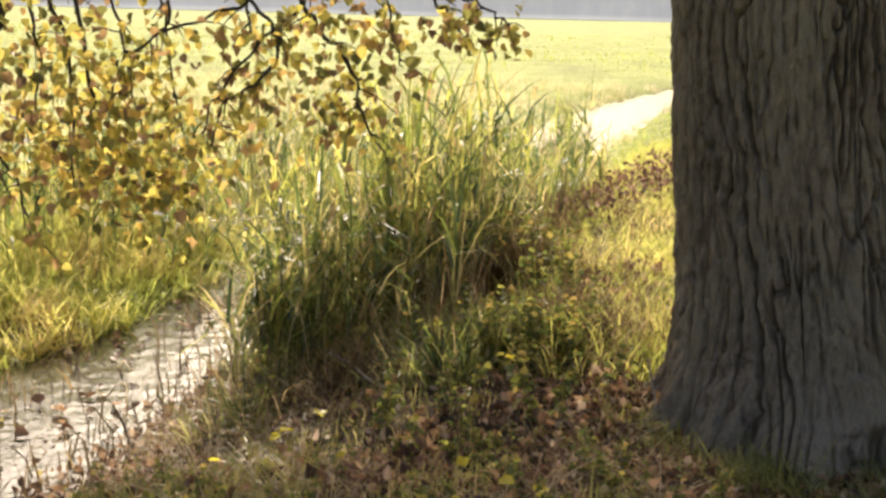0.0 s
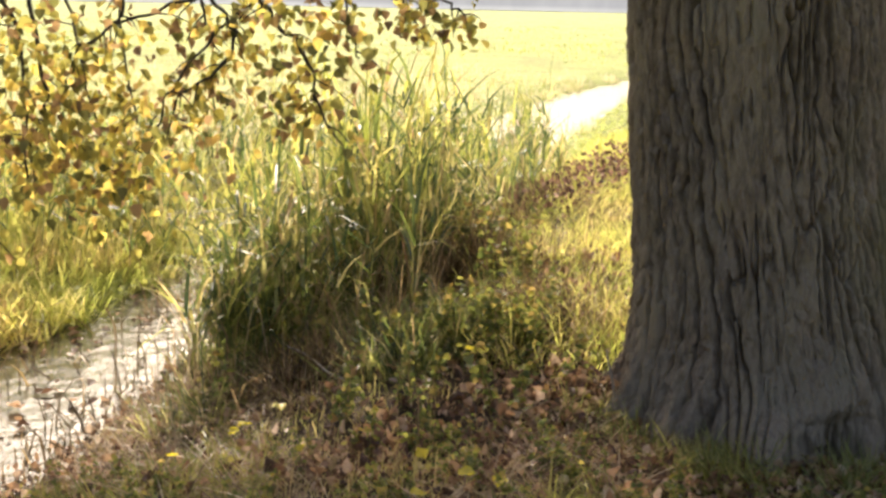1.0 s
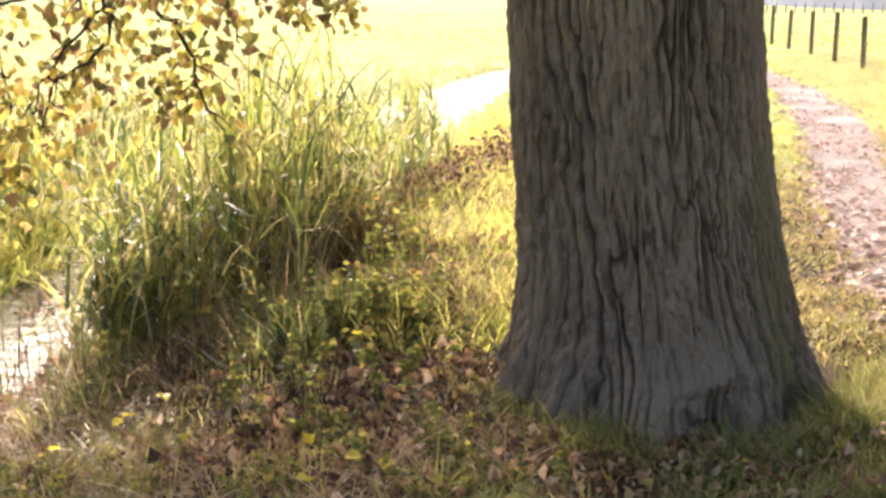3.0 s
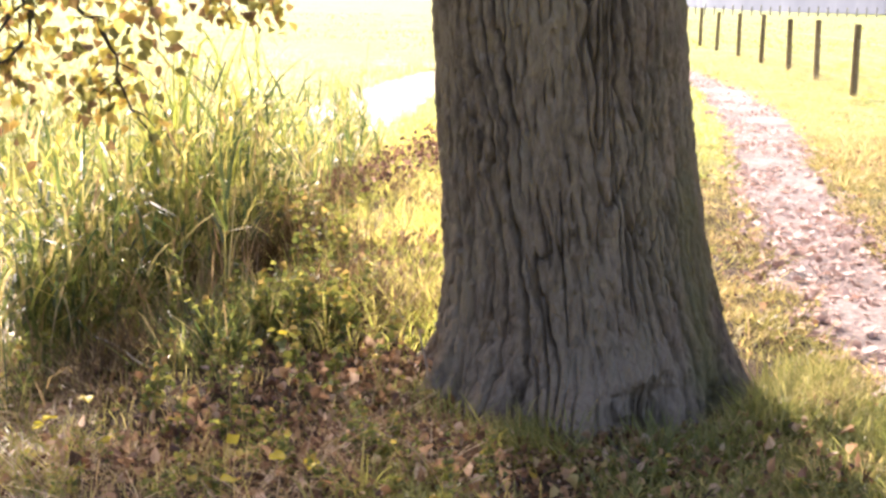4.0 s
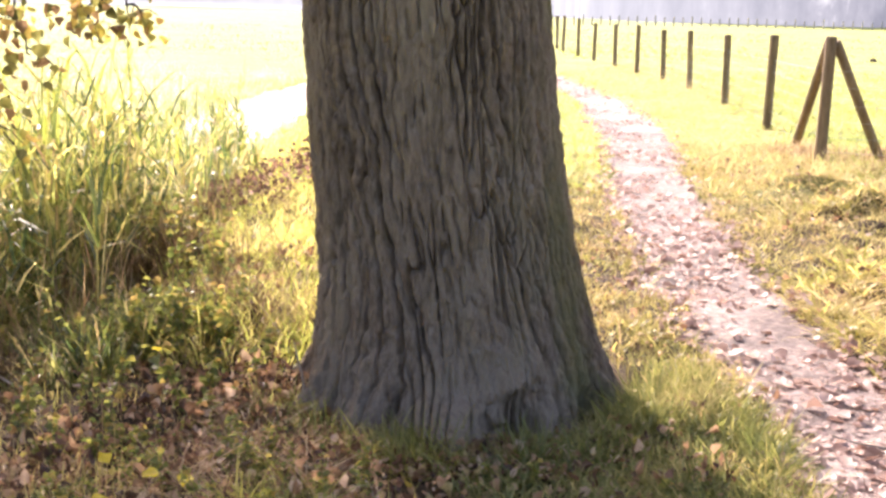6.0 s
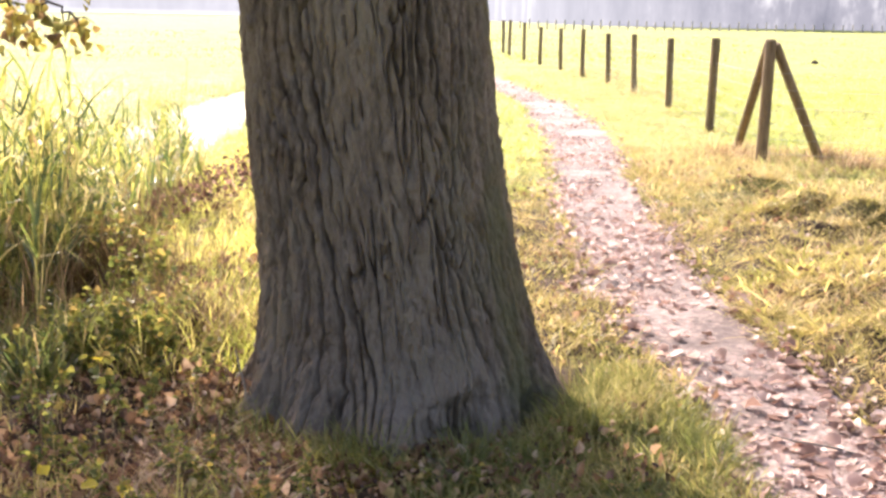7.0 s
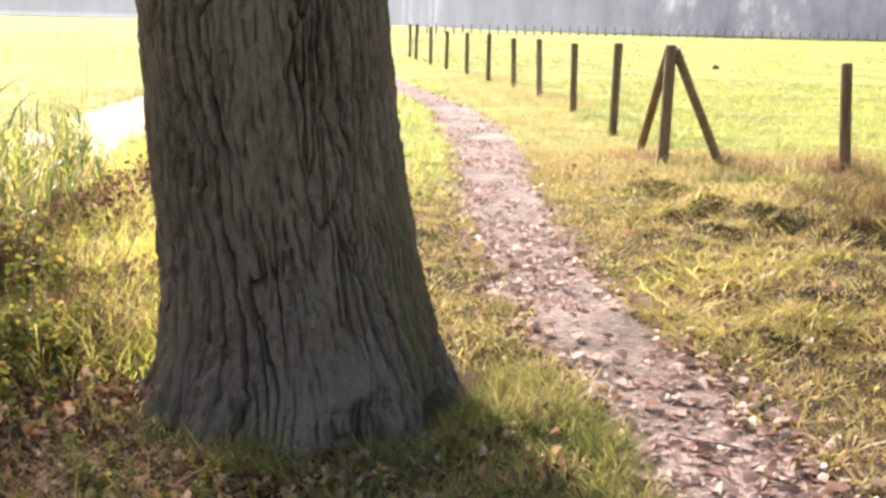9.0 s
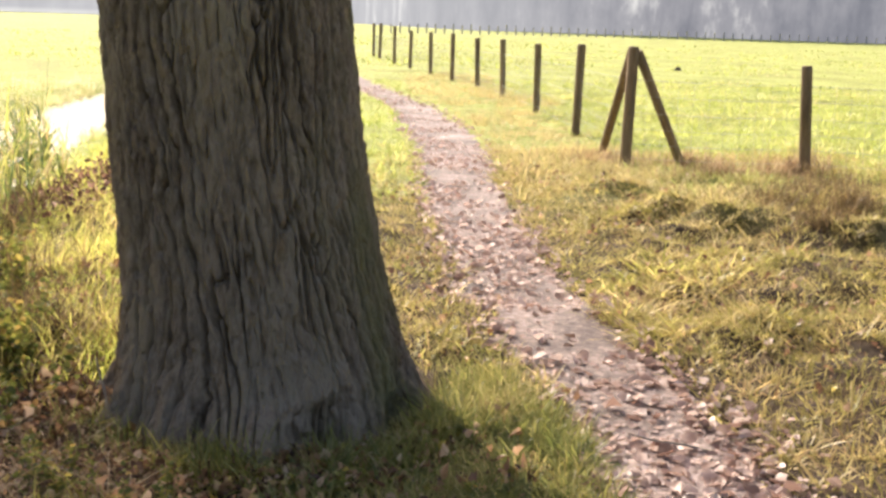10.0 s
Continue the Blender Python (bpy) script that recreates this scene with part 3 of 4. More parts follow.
def blades(x, y, z, h, w, lean=0.5, bend=0.6, az=None, least=0.0):
    """Grass blades that bend over: two quads and a triangle each."""
    n = len(x)
    az = rng.uniform(0, 2 * np.pi, n) if az is None else az
    ln = np.minimum(least + np.abs(rng.normal(0, lean, n)), 1.5)
    d = np.stack([np.cos(az), np.sin(az), 0 * az], 1)
    turn = az + rng.uniform(-1.2, 1.2, n) + np.pi / 2
    s = np.stack([np.cos(turn), np.sin(turn), 0 * az], 1) * (w / 2)[:, None]
    p, joints, tilt, back = np.stack([x, y, z], 1), [], ln, np.abs(rng.normal(0, bend, n)) * 0.62
    joints.append(p)
    for share in (0.42, 0.33, 0.25):
        p = p + d * (h * share * np.sin(tilt))[:, None]
        p[:, 2] += h * share * np.cos(tilt)
        joints.append(p)
        tilt = np.minimum(tilt + back, 2.4)
    a, b, c, e = joints
    v = np.stack([a - s, a + s, b + s * 0.85, b - s * 0.85, c + s * 0.6, c - s * 0.6, e], 1).reshape(-1, 3)
    k = np.arange(n)[:, None] * 7
    return v, np.concatenate([k + [0, 1, 2, 3], k + [3, 2, 4, 5]]), k + [5, 4, 6]


def stuff(name, verts, faces, mat, label, category):
    return tagged(new(name, mesh_of(name, verts, faces, mat)), label, category, kind="stuff")


# surface roots that leave the foot of the trunk
for a, reach, r in ((4.35, 0.86, 0.05), (3.8, 0.8, 0.035), (4.95, 0.78, 0.035), (5.5, 0.76, 0.03), (3.35, 0.78, 0.035), (4.08, 0.8, 0.03)):
    line = []
    for u in np.linspace(0, 1, 14):
        d, b = 0.46 + (reach - 0.46) * u ** 0.8, a + 0.16 * math.sin(5 * u + a * 7) * u
        gx_, gy_ = TREE[0] + 0.06 + d * math.cos(b), TREE[1] + d * math.sin(b)
        line.append((gx_ - TREE[0], gy_ - TREE[1], float(height(gx_, gy_)) + 0.2 * (1 - u) ** 2.1 - 0.04 * u))
    v, q = tube(np.array(line), r * (1 - 0.75 * np.linspace(0, 1, 14) ** 1.5), 12, 0.45)
    part("root", mesh_of("root", v, [q], M_BARK, True), tree, "gnarled root running into leaf litter")


# limbs and crown above the view, unseen, with the hanging twigs below them
def limb(points, r0, r1):
    line = smooth_line(points, 6)
    wob = np.stack([value_noise(np.arange(len(line)) * 0.7, np.full(len(line), k * 9.1 + points[0][2]), 31) for k in range(3)], 1)
    return line + 0.03 * wob, np.linspace(r0, r1, len(line))


BOUGHS = [([(-0.3, 0.2, 2.6), (-1.2, 0.5, 2.9), (-2.4, 0.9, 2.75), (-3.6, 1.2, 2.3), (-4.3, 1.3, 1.7)], 0.11, 0.02),
         ([(-0.4, 0.1, 2.9), (-1.4, 1.0, 3.3), (-2.6, 2.2, 3.2), (-3.4, 3.0, 2.7)], 0.10, 0.02),
         ([(-0.2, 0.4, 3.1), (-0.7, 1.6, 2.9), (-1.4, 2.5, 2.3), (-2.5, 2.6, 2.0)], 0.08, 0.015),
         ([(0.3, 0.3, 3.2), (1.0, 2.6, 3.7), (1.7, 5.2, 3.4)], 0.08, 0.015),
         ([(0.2, 0.2, 3.4), (1.5, 1.2, 4.6), (3.0, 2.0, 5.6)], 0.12, 0.03),
         ([(0.1, -0.3, 3.8), (0.4, -1.8, 5.0), (0.8, -3.5, 6.0)], 0.12, 0.03),
         ([(-0.3, -0.2, 4.2), (-1.8, -1.0, 5.4), (-3.2, -1.8, 6.2)], 0.12, 0.03),
         ([(0, 0, 8.5), (0.3, 0.3, 11), (0.2, 0.6, 14)], 0.2, 0.03)]
for pts, r0, r1 in BOUGHS:
    v, q = tube(*limb(pts, r0, r1), 9)
    part("limb", mesh_of("limb", v, [q], M_TWIG, True), tree)
cr = rng.normal(0, 1, (9000, 3))
cr /= np.linalg.norm(cr, axis=1)[:, None]
cr *= (rng.uniform(0.25, 1, 9000) ** 0.5)[:, None] * [4.2, 4.2, 4.5]
cr = cr * (1 + 0.25 * value_noise(cr[:, 0] * 0.8, cr[:, 1] * 0.8 + cr[:, 2], 33))[:, None] + [0, -0.6, 9.2]
v, f3 = leaves(cr, rng.uniform(0.12, 0.22, 9000))
part("crown", mesh_of("crown", v, [f3], M_CROWN), tree, "thinning yellow-green crown")

# hanging twigs: start and way down, in metres from the tree's foot
HANG = [([(-3.9, 0.9, 2.3), (-3.55, 0.8, 1.62), (-3.45, 0.75, 1.3), (-3.42, 0.7, 0.95), (-3.3, 0.7, 0.62)], 0.012),
        ([(-3.3, 0.8, 2.1), (-3.12, 0.75, 1.5), (-3.06, 0.75, 1.25), (-3.02, 0.7, 0.98), (-3.04, 0.72, 0.62)], 0.010),
        ([(-3.15, 0.9, 2.0), (-3.0, 0.75, 1.47), (-2.97, 0.75, 1.16), (-2.95, 0.75, 0.95), (-3.0, 0.75, 0.85), (-3.0, 0.75, 0.66)], 0.009),
        ([(-2.5, 0.9, 2.5), (-2.32, 0.75, 1.7), (-2.29, 0.75, 1.46), (-2.45, 0.75, 1.38), (-2.68, 0.7, 1.28), (-2.78, 0.7, 1.15)], 0.010),
        ([(-2.3, 0.75, 1.47), (-2.18, 0.72, 1.36), (-2.15, 0.7, 1.25), (-2.22, 0.7, 1.12), (-2.36, 0.7, 1.04), (-2.44, 0.7, 0.85)], 0.007),
        ([(-2.3, 0.75, 1.5), (-2.28, 0.8, 1.36), (-2.26, 0.8, 1.25)], 0.006),
        ([(-2.3, 0.8, 2.4), (-2.08, 0.75, 1.55), (-1.98, 0.75, 1.34), (-1.85, 0.75, 1.2), (-1.8, 0.7, 1.02), (-1.7, 0.7, 0.85)], 0.011),
        ([(-1.9, 0.8, 2.1), (-2.03, 0.75, 1.5), (-2.2, 0.75, 1.33), (-2.34, 0.7, 1.16), (-2.45, 0.7, 0.98), (-2.5, 0.7, 0.82)], 0.007),
        ([(-1.75, 0.8, 2.2), (-1.55, 0.8, 1.6), (-1.45, 0.75, 1.42), (-1.38, 0.75, 1.36)], 0.008),
        ([(-1.7, 0.8, 2.2), (-1.45, 0.8, 1.62), (-1.32, 0.8, 1.46), (-1.22, 0.75, 1.42), (-1.18, 0.75, 1.37)], 0.006),
        ([(-2.8, 1.0, 2.3), (-2.7, 0.9, 1.6), (-2.66, 0.9, 1.3), (-2.6, 0.9, 0.9)], 0.006),
        ([(-3.7, 0.6, 2.2), (-3.28, 0.6, 1.42), (-3.4, 0.6, 1.25), (-3.46, 0.6, 1.05)], 0.02),
        ([(-3.5, 0.9, 2.1), (-3.25, 0.85, 1.45), (-3.2, 0.85, 1.2), (-3.22, 0.85, 0.9)], 0.007),
        ([(-3.2, 1.0, 2.2), (-2.9, 0.9, 1.5), (-2.86, 0.9, 1.28), (-2.8, 0.9, 1.0), (-2.72, 0.9, 0.72)], 0.006),
        ([(-2.9, 0.8, 2.1), (-2.62, 0.8, 1.44), (-2.7, 0.8, 1.3), (-2.82, 0.8, 1.2), (-2.9, 0.8, 1.02)], 0.006),
        ([(-2.1, 0.9, 2.3), (-1.72, 0.85, 1.52), (-1.7, 0.85, 1.34), (-1.62, 0.85, 1.2)], 0.005),
        ([(-3.9, 0.7, 1.6), (-3.42, 0.65, 0.86), (-3.3, 0.62, 0.78), (-3.2, 0.6, 0.62), (-3.18, 0.6, 0.45)], 0.007)]
leaf_pos = []
for pts, r in HANG:
    line = smooth_line(pts, 7)
    wob = np.stack([value_noise(np.arange(len(line)) * 0.45, np.full(len(line), k * 7.3 + pts[0][0] * 5), 41) for k in range(3)], 1)
    line = line + 0.022 * wob
    bits = [tube(line, np.linspace(1.35 * r, 0.004, len(line)), 6)]
    for n in range(4, len(line), 3):
        d = rng.normal(0, 1, 3) * [0.6, 0.5, 0.3] + [0, 0, -0.55]
        d *= rng.uniform(0.08, 0.2) / np.linalg.norm(d)
        side = np.array([line[n], line[n] + d * 0.5 + [0, 0, 0.015], line[n] + d])
        bits.append(tube(side, [0.004, 0.003, 0.002], 4))
        for _ in range(rng.integers(3, 7)):
            leaf_pos.append(line[n] + d * rng.uniform(0.3, 1.1) + rng.normal(0, 0.03, 3))
    v, q = join(bits)
    part("twig", mesh_of("twig", v, [q], M_TWIG, True), tree, "thin dark drooping twig")
for c, s, n in [((-3.3, 0.75, 1.15), (0.22, 0.25, 0.24), 290), ((-3.05, 0.8, 0.85), (0.2, 0.25, 0.13), 250), ((-2.75, 0.75, 0.78), (0.16, 0.25, 0.13), 240), ((-2.62, 0.7, 0.64), (0.12, 0.2, 0.10), 150), ((-2.85, 0.75, 1.2), (0.24, 0.25, 0.16), 170),
                ((-1.9, 0.75, 1.36), (0.16, 0.15, 0.09), 110), ((-1.42, 0.75, 1.35), (0.10, 0.1, 0.05), 55), ((-2.0, 0.8, 1.1), (0.18, 0.2, 0.12), 95), ((-2.4, 0.8, 0.9), (0.16, 0.2, 0.12), 90), ((-1.85, 0.75, 0.98), (0.08, 0.1, 0.08), 60),
                ((-2.7, 0.7, 1.9), (0.7, 0.3, 0.25), 260), ((-3.6, 0.7, 1.9), (0.5, 0.3, 0.3), 260), ((-1.9, 1.0, 2.3), (0.7, 0.5, 0.3), 250),
                # unseen leaf masses above the view, added to shade foreground and path
                ((-1.45, 2.4, 1.95), (0.6, 0.4, 0.16), 2200), ((-2.4, 2.3, 1.9), (0.45, 0.35, 0.12), 600), ((-0.9, 3.5, 2.55), (0.5, 0.55, 0.2), 1300), ((1.7, 5.2, 3.3), (0.8, 0.5, 0.25), 450)]:
    leaf_pos += list(np.array(c) + rng.normal(0, 1, (n, 3)) * s)
leaf_pos = np.array(leaf_pos)
leaf_pos = leaf_pos[(leaf_pos[:, 2] < 1.55) | (leaf_pos[:, 2] > 1.62 + 0.03 * leaf_pos[:, 1])]
leaf_pos = leaf_pos[(leaf_pos[:, 1] < 1.3) | (leaf_pos[:, 2] > 1.66)]
v, f3 = leaves(leaf_pos, rng.uniform(0.034, 0.066, len(leaf_pos)), 0.9)
part("foliage", mesh_of("foliage", v, [f3], M_LEAF), tree, "backlit yellow heart-shaped leaves, with unseen masses added above for shade")


# ---- fence ----
def round_post(h, r, rough_seed, mat=None):
    seg, rings = 14, [(-0.3, 1.0), (0.0, 1.0), (h * 0.5, 0.97), (h - 0.02, 0.97), (h, 0.86), (h + 0.004, 0.0)]
    a = np.linspace(0, 2 * np.pi, seg, endpoint=False)
    v = []
    for z, k in rings:
        rr = r * k * (1 + 0.05 * value_noise(np.cos(a) * 2 + rough_seed, np.sin(a) * 2 + z, 51))
        v.append(np.stack([rr * np.cos(a), rr * np.sin(a), np.full(seg, z)], 1))
    g = np.arange(seg * len(rings)).reshape(len(rings), seg)
    n = np.roll(g, -1, axis=1)
    return mesh_of("post", np.concatenate(v), [np.stack([g[:-1], n[:-1], n[1:], g[1:]], -1).reshape(-1, 4)], mat or M_POST, False)


POSTS = [(8.99, 11.11, 1.15), (7.26, 11.76, 1.29), (8.76, 15.63, 1.26), (10.50, 20.39, 1.20), (12.05, 25.14, 1.23), (13.21, 29.06, 1.21), (14.05, 32.57, 1.29), (15.02, 36.57, 1.29), (15.94, 40.59, 1.31), (16.86, 44.63, 1.44), (17.77, 48.67, 1.54), (18.89, 52.61, 1.54)]
# degrees by which each post leans along the fence
LEANS = [-3.4, 1.0, 1.2, -0.7, -1.9, -1.7, -0.3, -0.8, 0.5, -0.5, 0.6, -0.4]
post_meshes = [round_post(1.0, 0.055, k) for k in range(4)]
for n, (x, y, top) in enumerate(POSTS):
    z = float(height(x, y))
    ob = new("fence_post", post_meshes[n % 4])
    lean = LEANS[n]
    x, y = x - math.cos(0.38) * math.sin(radians(lean)) * (top - z), y + math.sin(0.38) * math.sin(radians(lean)) * (top - z)
    ob.matrix_basis = pose(x, y, z, 0, 0, -22) @ pose(0, 0, 0, rng.uniform(-1, 1), lean, 0) @ pose(0, 0, 0, 0, 0, rng.uniform(0, 360)) @ Matrix.Diagonal((1.12, 1.12, top - z, 1))
    tagged(ob, "weathered round wooden fence post standing in grass", "fence post", group="field fence posts")


def strut(a, b, r):
    a, b = np.array(a), np.array(b)
    d = (b - a) / np.linalg.norm(b - a)
    v, q = tube(np.stack([a, a + d * 0.01, (a + b) / 2, b - d * 0.01, b]), [r * 0.85, r, r, r, r * 0.85], 12)
    n = len(v)
    v = np.concatenate([v, [a, b]])
    k = np.arange(12)
    caps = np.concatenate([np.stack([np.full(12, n), (k + 1) % 12, k], 1), np.stack([np.full(12, n + 1), n - 12 + k, n - 12 + (k + 1) % 12], 1)])
    return mesh_of("strut", v, [q, caps], M_POST, False)


corner = POSTS[1]
for bx, by in ((7.71, 13.15), (8.12, 11.95)):
    foot = (bx, by, float(height(bx, by)) - 0.1)
    dx, dy = bx - corner[0], by - corner[1]
    k = 0.07 / math.hypot(dx, dy)
    ob = new("brace_post", strut((corner[0] + dx * k, corner[1] + dy * k, corner[2] - 0.05), foot, 0.05))
    tagged(ob, "slanting wooden brace leaning on the corner fence post", "brace", group="corner braces")


def wire_line(a, b, heights, stays):
    bits = []
    for h in heights:
        t = np.linspace(0, 1, 9)[:, None]
        p = np.array([a[0], a[1], 0]) * (1 - t) + np.array([b[0], b[1], 0]) * t
        p[:, 2] = (a[2] * (1 - t) + b[2] * t)[:, 0] + h - 0.02 * np.sin(np.pi * t[:, 0])
        bits.append(tube(p, np.full(9, 0.0022), 4))
    n = max(2, int(math.hypot(a[0] - b[0], a[1] - b[1]) / stays))
    for k in range(1, n):
        s = k / n
        base = np.array([a[0] * (1 - s) + b[0] * s, a[1] * (1 - s) + b[1] * s, a[2] * (1 - s) + b[2] * s])
        bits.append(tube(np.array([base + [0, 0, heights[0] - 0.015], base + [0, 0, 0.5], base + [0, 0, heights[-1] - 0.015]]), [0.0016] * 3, 3))
    return join(bits)


feet = [(x, y, float(height(x, y))) for x, y, _ in POSTS]
for n in range(len(feet) - 1):
    v, q = wire_line(feet[n], feet[n + 1], (0.12, 0.27, 0.43, 0.6, 0.78, 0.95), 0.16)
    tagged(new("wire_netting", mesh_of("wire_netting", v, [q], M_WIRE)), "thin galvanised sheep netting between wooden posts", "wire fence", group="field netting")
v, q = wire_line(feet[0], (feet[0][0] + 4.5, feet[0][1] - 3.2, feet[0][2]), (0.12, 0.27, 0.43, 0.6, 0.78, 0.95), 0.16)
tagged(new("wire_netting", mesh_of("wire_netting", v, [q], M_WIRE)), "thin galvanised sheep netting between wooden posts", "wire fence", group="field netting")

# far fence along the wood's edge
grey_meshes = [round_post(1.0, 0.085, k, M_GREYPOST) for k in range(3)]
for n in range(60):
    s = n / 59
    way, far = radians(19.6 + 23 * s), 150 + 60 * s
    x, y = far * math.sin(way), far * math.cos(way)
    ob = new("fence_post", grey_meshes[n % 3])
    ob.matrix_basis = pose(x, y, float(height(x, y)) - 0.05, rng.uniform(-2, 2), rng.uniform(-2, 2), rng.uniform(0, 360)) @ Matrix.Diagonal((1.1, 1.1, rng.uniform(1.0, 1.3), 1))
    tagged(ob, "small distant fence post in haze-paled grey at the field edge", "fence post", group="far fence posts")

# molehill in the field
a = np.linspace(0, 2 * np.pi, 24, endpoint=False)
rings = [(0.26, -0.03), (0.22, 0.05), (0.15, 0.13), (0.07, 0.18), (0.0, 0.19)]
v = np.concatenate([np.stack([(r + 0.03 * value_noise(a * 2, a * 0 + r * 9, 61)) * np.cos(a), (r + 0.03 * value_noise(a * 2, a * 0 + r * 9, 62)) * np.sin(a), np.full(24, z)], 1) for r, z in rings])
g = np.arange(24 * 5).reshape(5, 24)
n_ = np.roll(g, -1, axis=1)
hill = new("molehill", mesh_of("molehill", v, [np.stack([g[:-1], n_[:-1], n_[1:], g[1:]], -1).reshape(-1, 4)], M_SOIL, True))
hill.scale = (0.6, 0.6, 0.75)
hill.location = (27.5, 42.2, float(height(27.5, 42.2)))
tagged(hill, "small dark molehill in the bright green field", "molehill")


# ---- distance ----
def wood_band(radius, a0, a1, base, tall, seed, mat, name, label):
    n = 240
    a = np.radians(np.linspace(a0, a1, n))
    # the wood comes nearer on the field side
    far = radius - 190 * smoothstep(radians(14), radians(24), a)
    x, y = far * np.sin(a), far * np.cos(a)
    k = np.arange(n)
    top = tall * (1 + 0.25 * value_noise(k * 0.21, k * 0.0, seed) + 0.12 * value_noise(k * 0.9, k * 0.0, seed + 1))
    v = np.concatenate([np.stack([x, y, np.full(n, base)], 1), np.stack([x, y, top], 1)])
    q = np.stack([k[:-1], k[1:], k[1:] + n, k[:-1] + n], 1)
    return tagged(new(name, mesh_of(name, v, [q], mat)), label, "distant wood", kind="structure")


# glows by itself; its haze is only colour in the material
wood_band(420, -80, 80, -3, 30, 71, M_FAR, "backdrop", "glowing backdrop of pale wood with painted haze on the horizon beyond the meadows")


# ---- grass and herbs ----
def scatter(n, x0, x1, y0, y1, keep):
    x, y = rng.uniform(x0, x1, n), rng.uniform(y0, y1, n)
    edge, side, off_path = shape_of(x, y)
    away = np.hypot(x - TREE[0], y - TREE[1])
    ok = keep(x, y, edge, side, off_path, away)
    return x[ok], y[ok]


def grass(name, x, y, h, w, mat, label, category="grass", lean=0.5, bend=0.6):
    v, q, t = blades(x, y, height(x, y) - 0.01, h, w, lean, bend)
    return stuff(name, v, [q, t], mat, label, category)


def tuft(x, y, scale, seed):
    return np.clip(0.55 + 0.75 * value_noise(x * scale, y * scale, seed) + 0.3 * value_noise(x * scale * 3, y * scale * 3, seed + 1), 0.12, 1.6)


def tufts(cx, cy, per, spread, tall, thin, mat, name, label, spill=0.85):
    """Tussocks: blades that rise and fall outward from many centres."""
    n = len(cx)
    size = rng.uniform(0.55, 1.35, n) * np.clip(0.9 + 0.25 * value_noise(cx * 1.1, cy * 1.1, 96), 0.4, 1.5)
    k = np.repeat(np.arange(n), np.maximum(4, (per * size).astype(int)))
    a, d = rng.uniform(0, 2 * np.pi, len(k)), np.abs(rng.normal(0, 0.6, len(k)))
    x, y = cx[k] + spread * size[k] * d * np.cos(a), cy[k] + spread * size[k] * d * np.sin(a)
    e, _, p = shape_of(x, y)
    ok = (e > 0.02) & (p > -0.02 - 0.03 * rng.random(len(k)))
    k, x, y, a, d = k[ok], x[ok], y[ok], a[ok], d[ok]
    h = tall * size[k] * rng.uniform(0.4, 1.35, len(k)) * (1.15 - 0.3 * np.minimum(d, 1.5))
    wind = a + rng.normal(0, 0.8, len(k))
    v, q, t = blades(x, y, height(x, y) - 0.01, h, thin * rng.uniform(0.6, 1.4, len(k)), 0.45, 0.9, wind, spill - 0.45)
    return stuff(name, v, [q, t], mat, label, "grass")


# verge between tree and path, and right of the path
x, y = scatter(19000, 1.2, 11, 2.3, 13.5, lambda x, y, e, s, p, d: (p > 0.0) & (d > 0.8) & (e > 1.6) & (x > 1.05) & (rng.random(len(x)) < np.clip(7.5 / (y + 0.3 * x), 0, 1)))
tufts(x, y, 11, 0.085, 0.105, 0.0088, M_GRASS, "verge_grass", "tufted autumn grass with yellow and straw blades", 1.15)
x, y = scatter(85000, 1.2, 11, 2.3, 12.5, lambda x, y, e, s, p, d: (p > 0.0) & (d > 0.66) & (e > 1.6) & (x > 1.05) & (rng.random(len(x)) < np.clip(5.5 / (y + 0.3 * x), 0, 1)))
t = tuft(x, y, 1.1, 98)
ok = t > 0.35
grass("thatch", x[ok], y[ok], 0.11 * rng.uniform(0.4, 1.3, ok.sum()), rng.uniform(0.004, 0.008, ok.sum()), M_THATCH, "flattened straw and olive thatch in the verge", "dead grass", 1.2, 0.5)
# larger tussocks standing out of the verge, green and straw
x, y = scatter(2300, 3.0, 11, 3.0, 13, lambda x, y, e, s, p, d: (p > 0.1) & (value_noise(x * 1.5, y * 1.5, 7) > 0.02) & (x > 0.36 * y + 1.2))
few = rng.random(len(x)) < 0.25
lush = ~few & (value_noise(x * 0.8, y * 0.8, 117) > 0.25)
tufts(x[lush], y[lush], 36, 0.14, 0.18, 0.0105, M_BANK, "verge_tussock", "fresh yellow-green grass tussocks in the verge", 1.2)
tufts(x[few], y[few], 45, 0.15, 0.2, 0.0105, M_STRAW, "verge_tussock", "rounded sunlit straw grass tussocks in the verge", 1.35)
tufts(x[~few], y[~few], 45, 0.15, 0.2, 0.0105, M_GRASS, "verge_tussock", "rounded olive and straw grass tussocks in the verge", 1.25)
x, y = scatter(700, 3.0, 11, 3.0, 13, lambda x, y, e, s, p, d: (p > 0.15) & (value_noise(x * 1.1, y * 1.1, 108) > 0.1) & (x > 0.36 * y + 1.2))
tufts(x, y, 26, 0.12, 0.15, 0.005, M_STRAW, "verge_tussock", "bleached straw tussocks in the verge", 1.35)
x, y = scatter(2200, 2.9, 11, 2.8, 12, lambda x, y, e, s, p, d: (p > 0.05) & (value_noise(x * 3.1, y * 3.1, 110) < -0.18) & (x > 0.36 * y + 1.2))
tufts(x, y, 18, 0.08, 0.08, 0.006, M_DRY, "dead_mat", "brown rotted mat between the tussocks", 1.5)
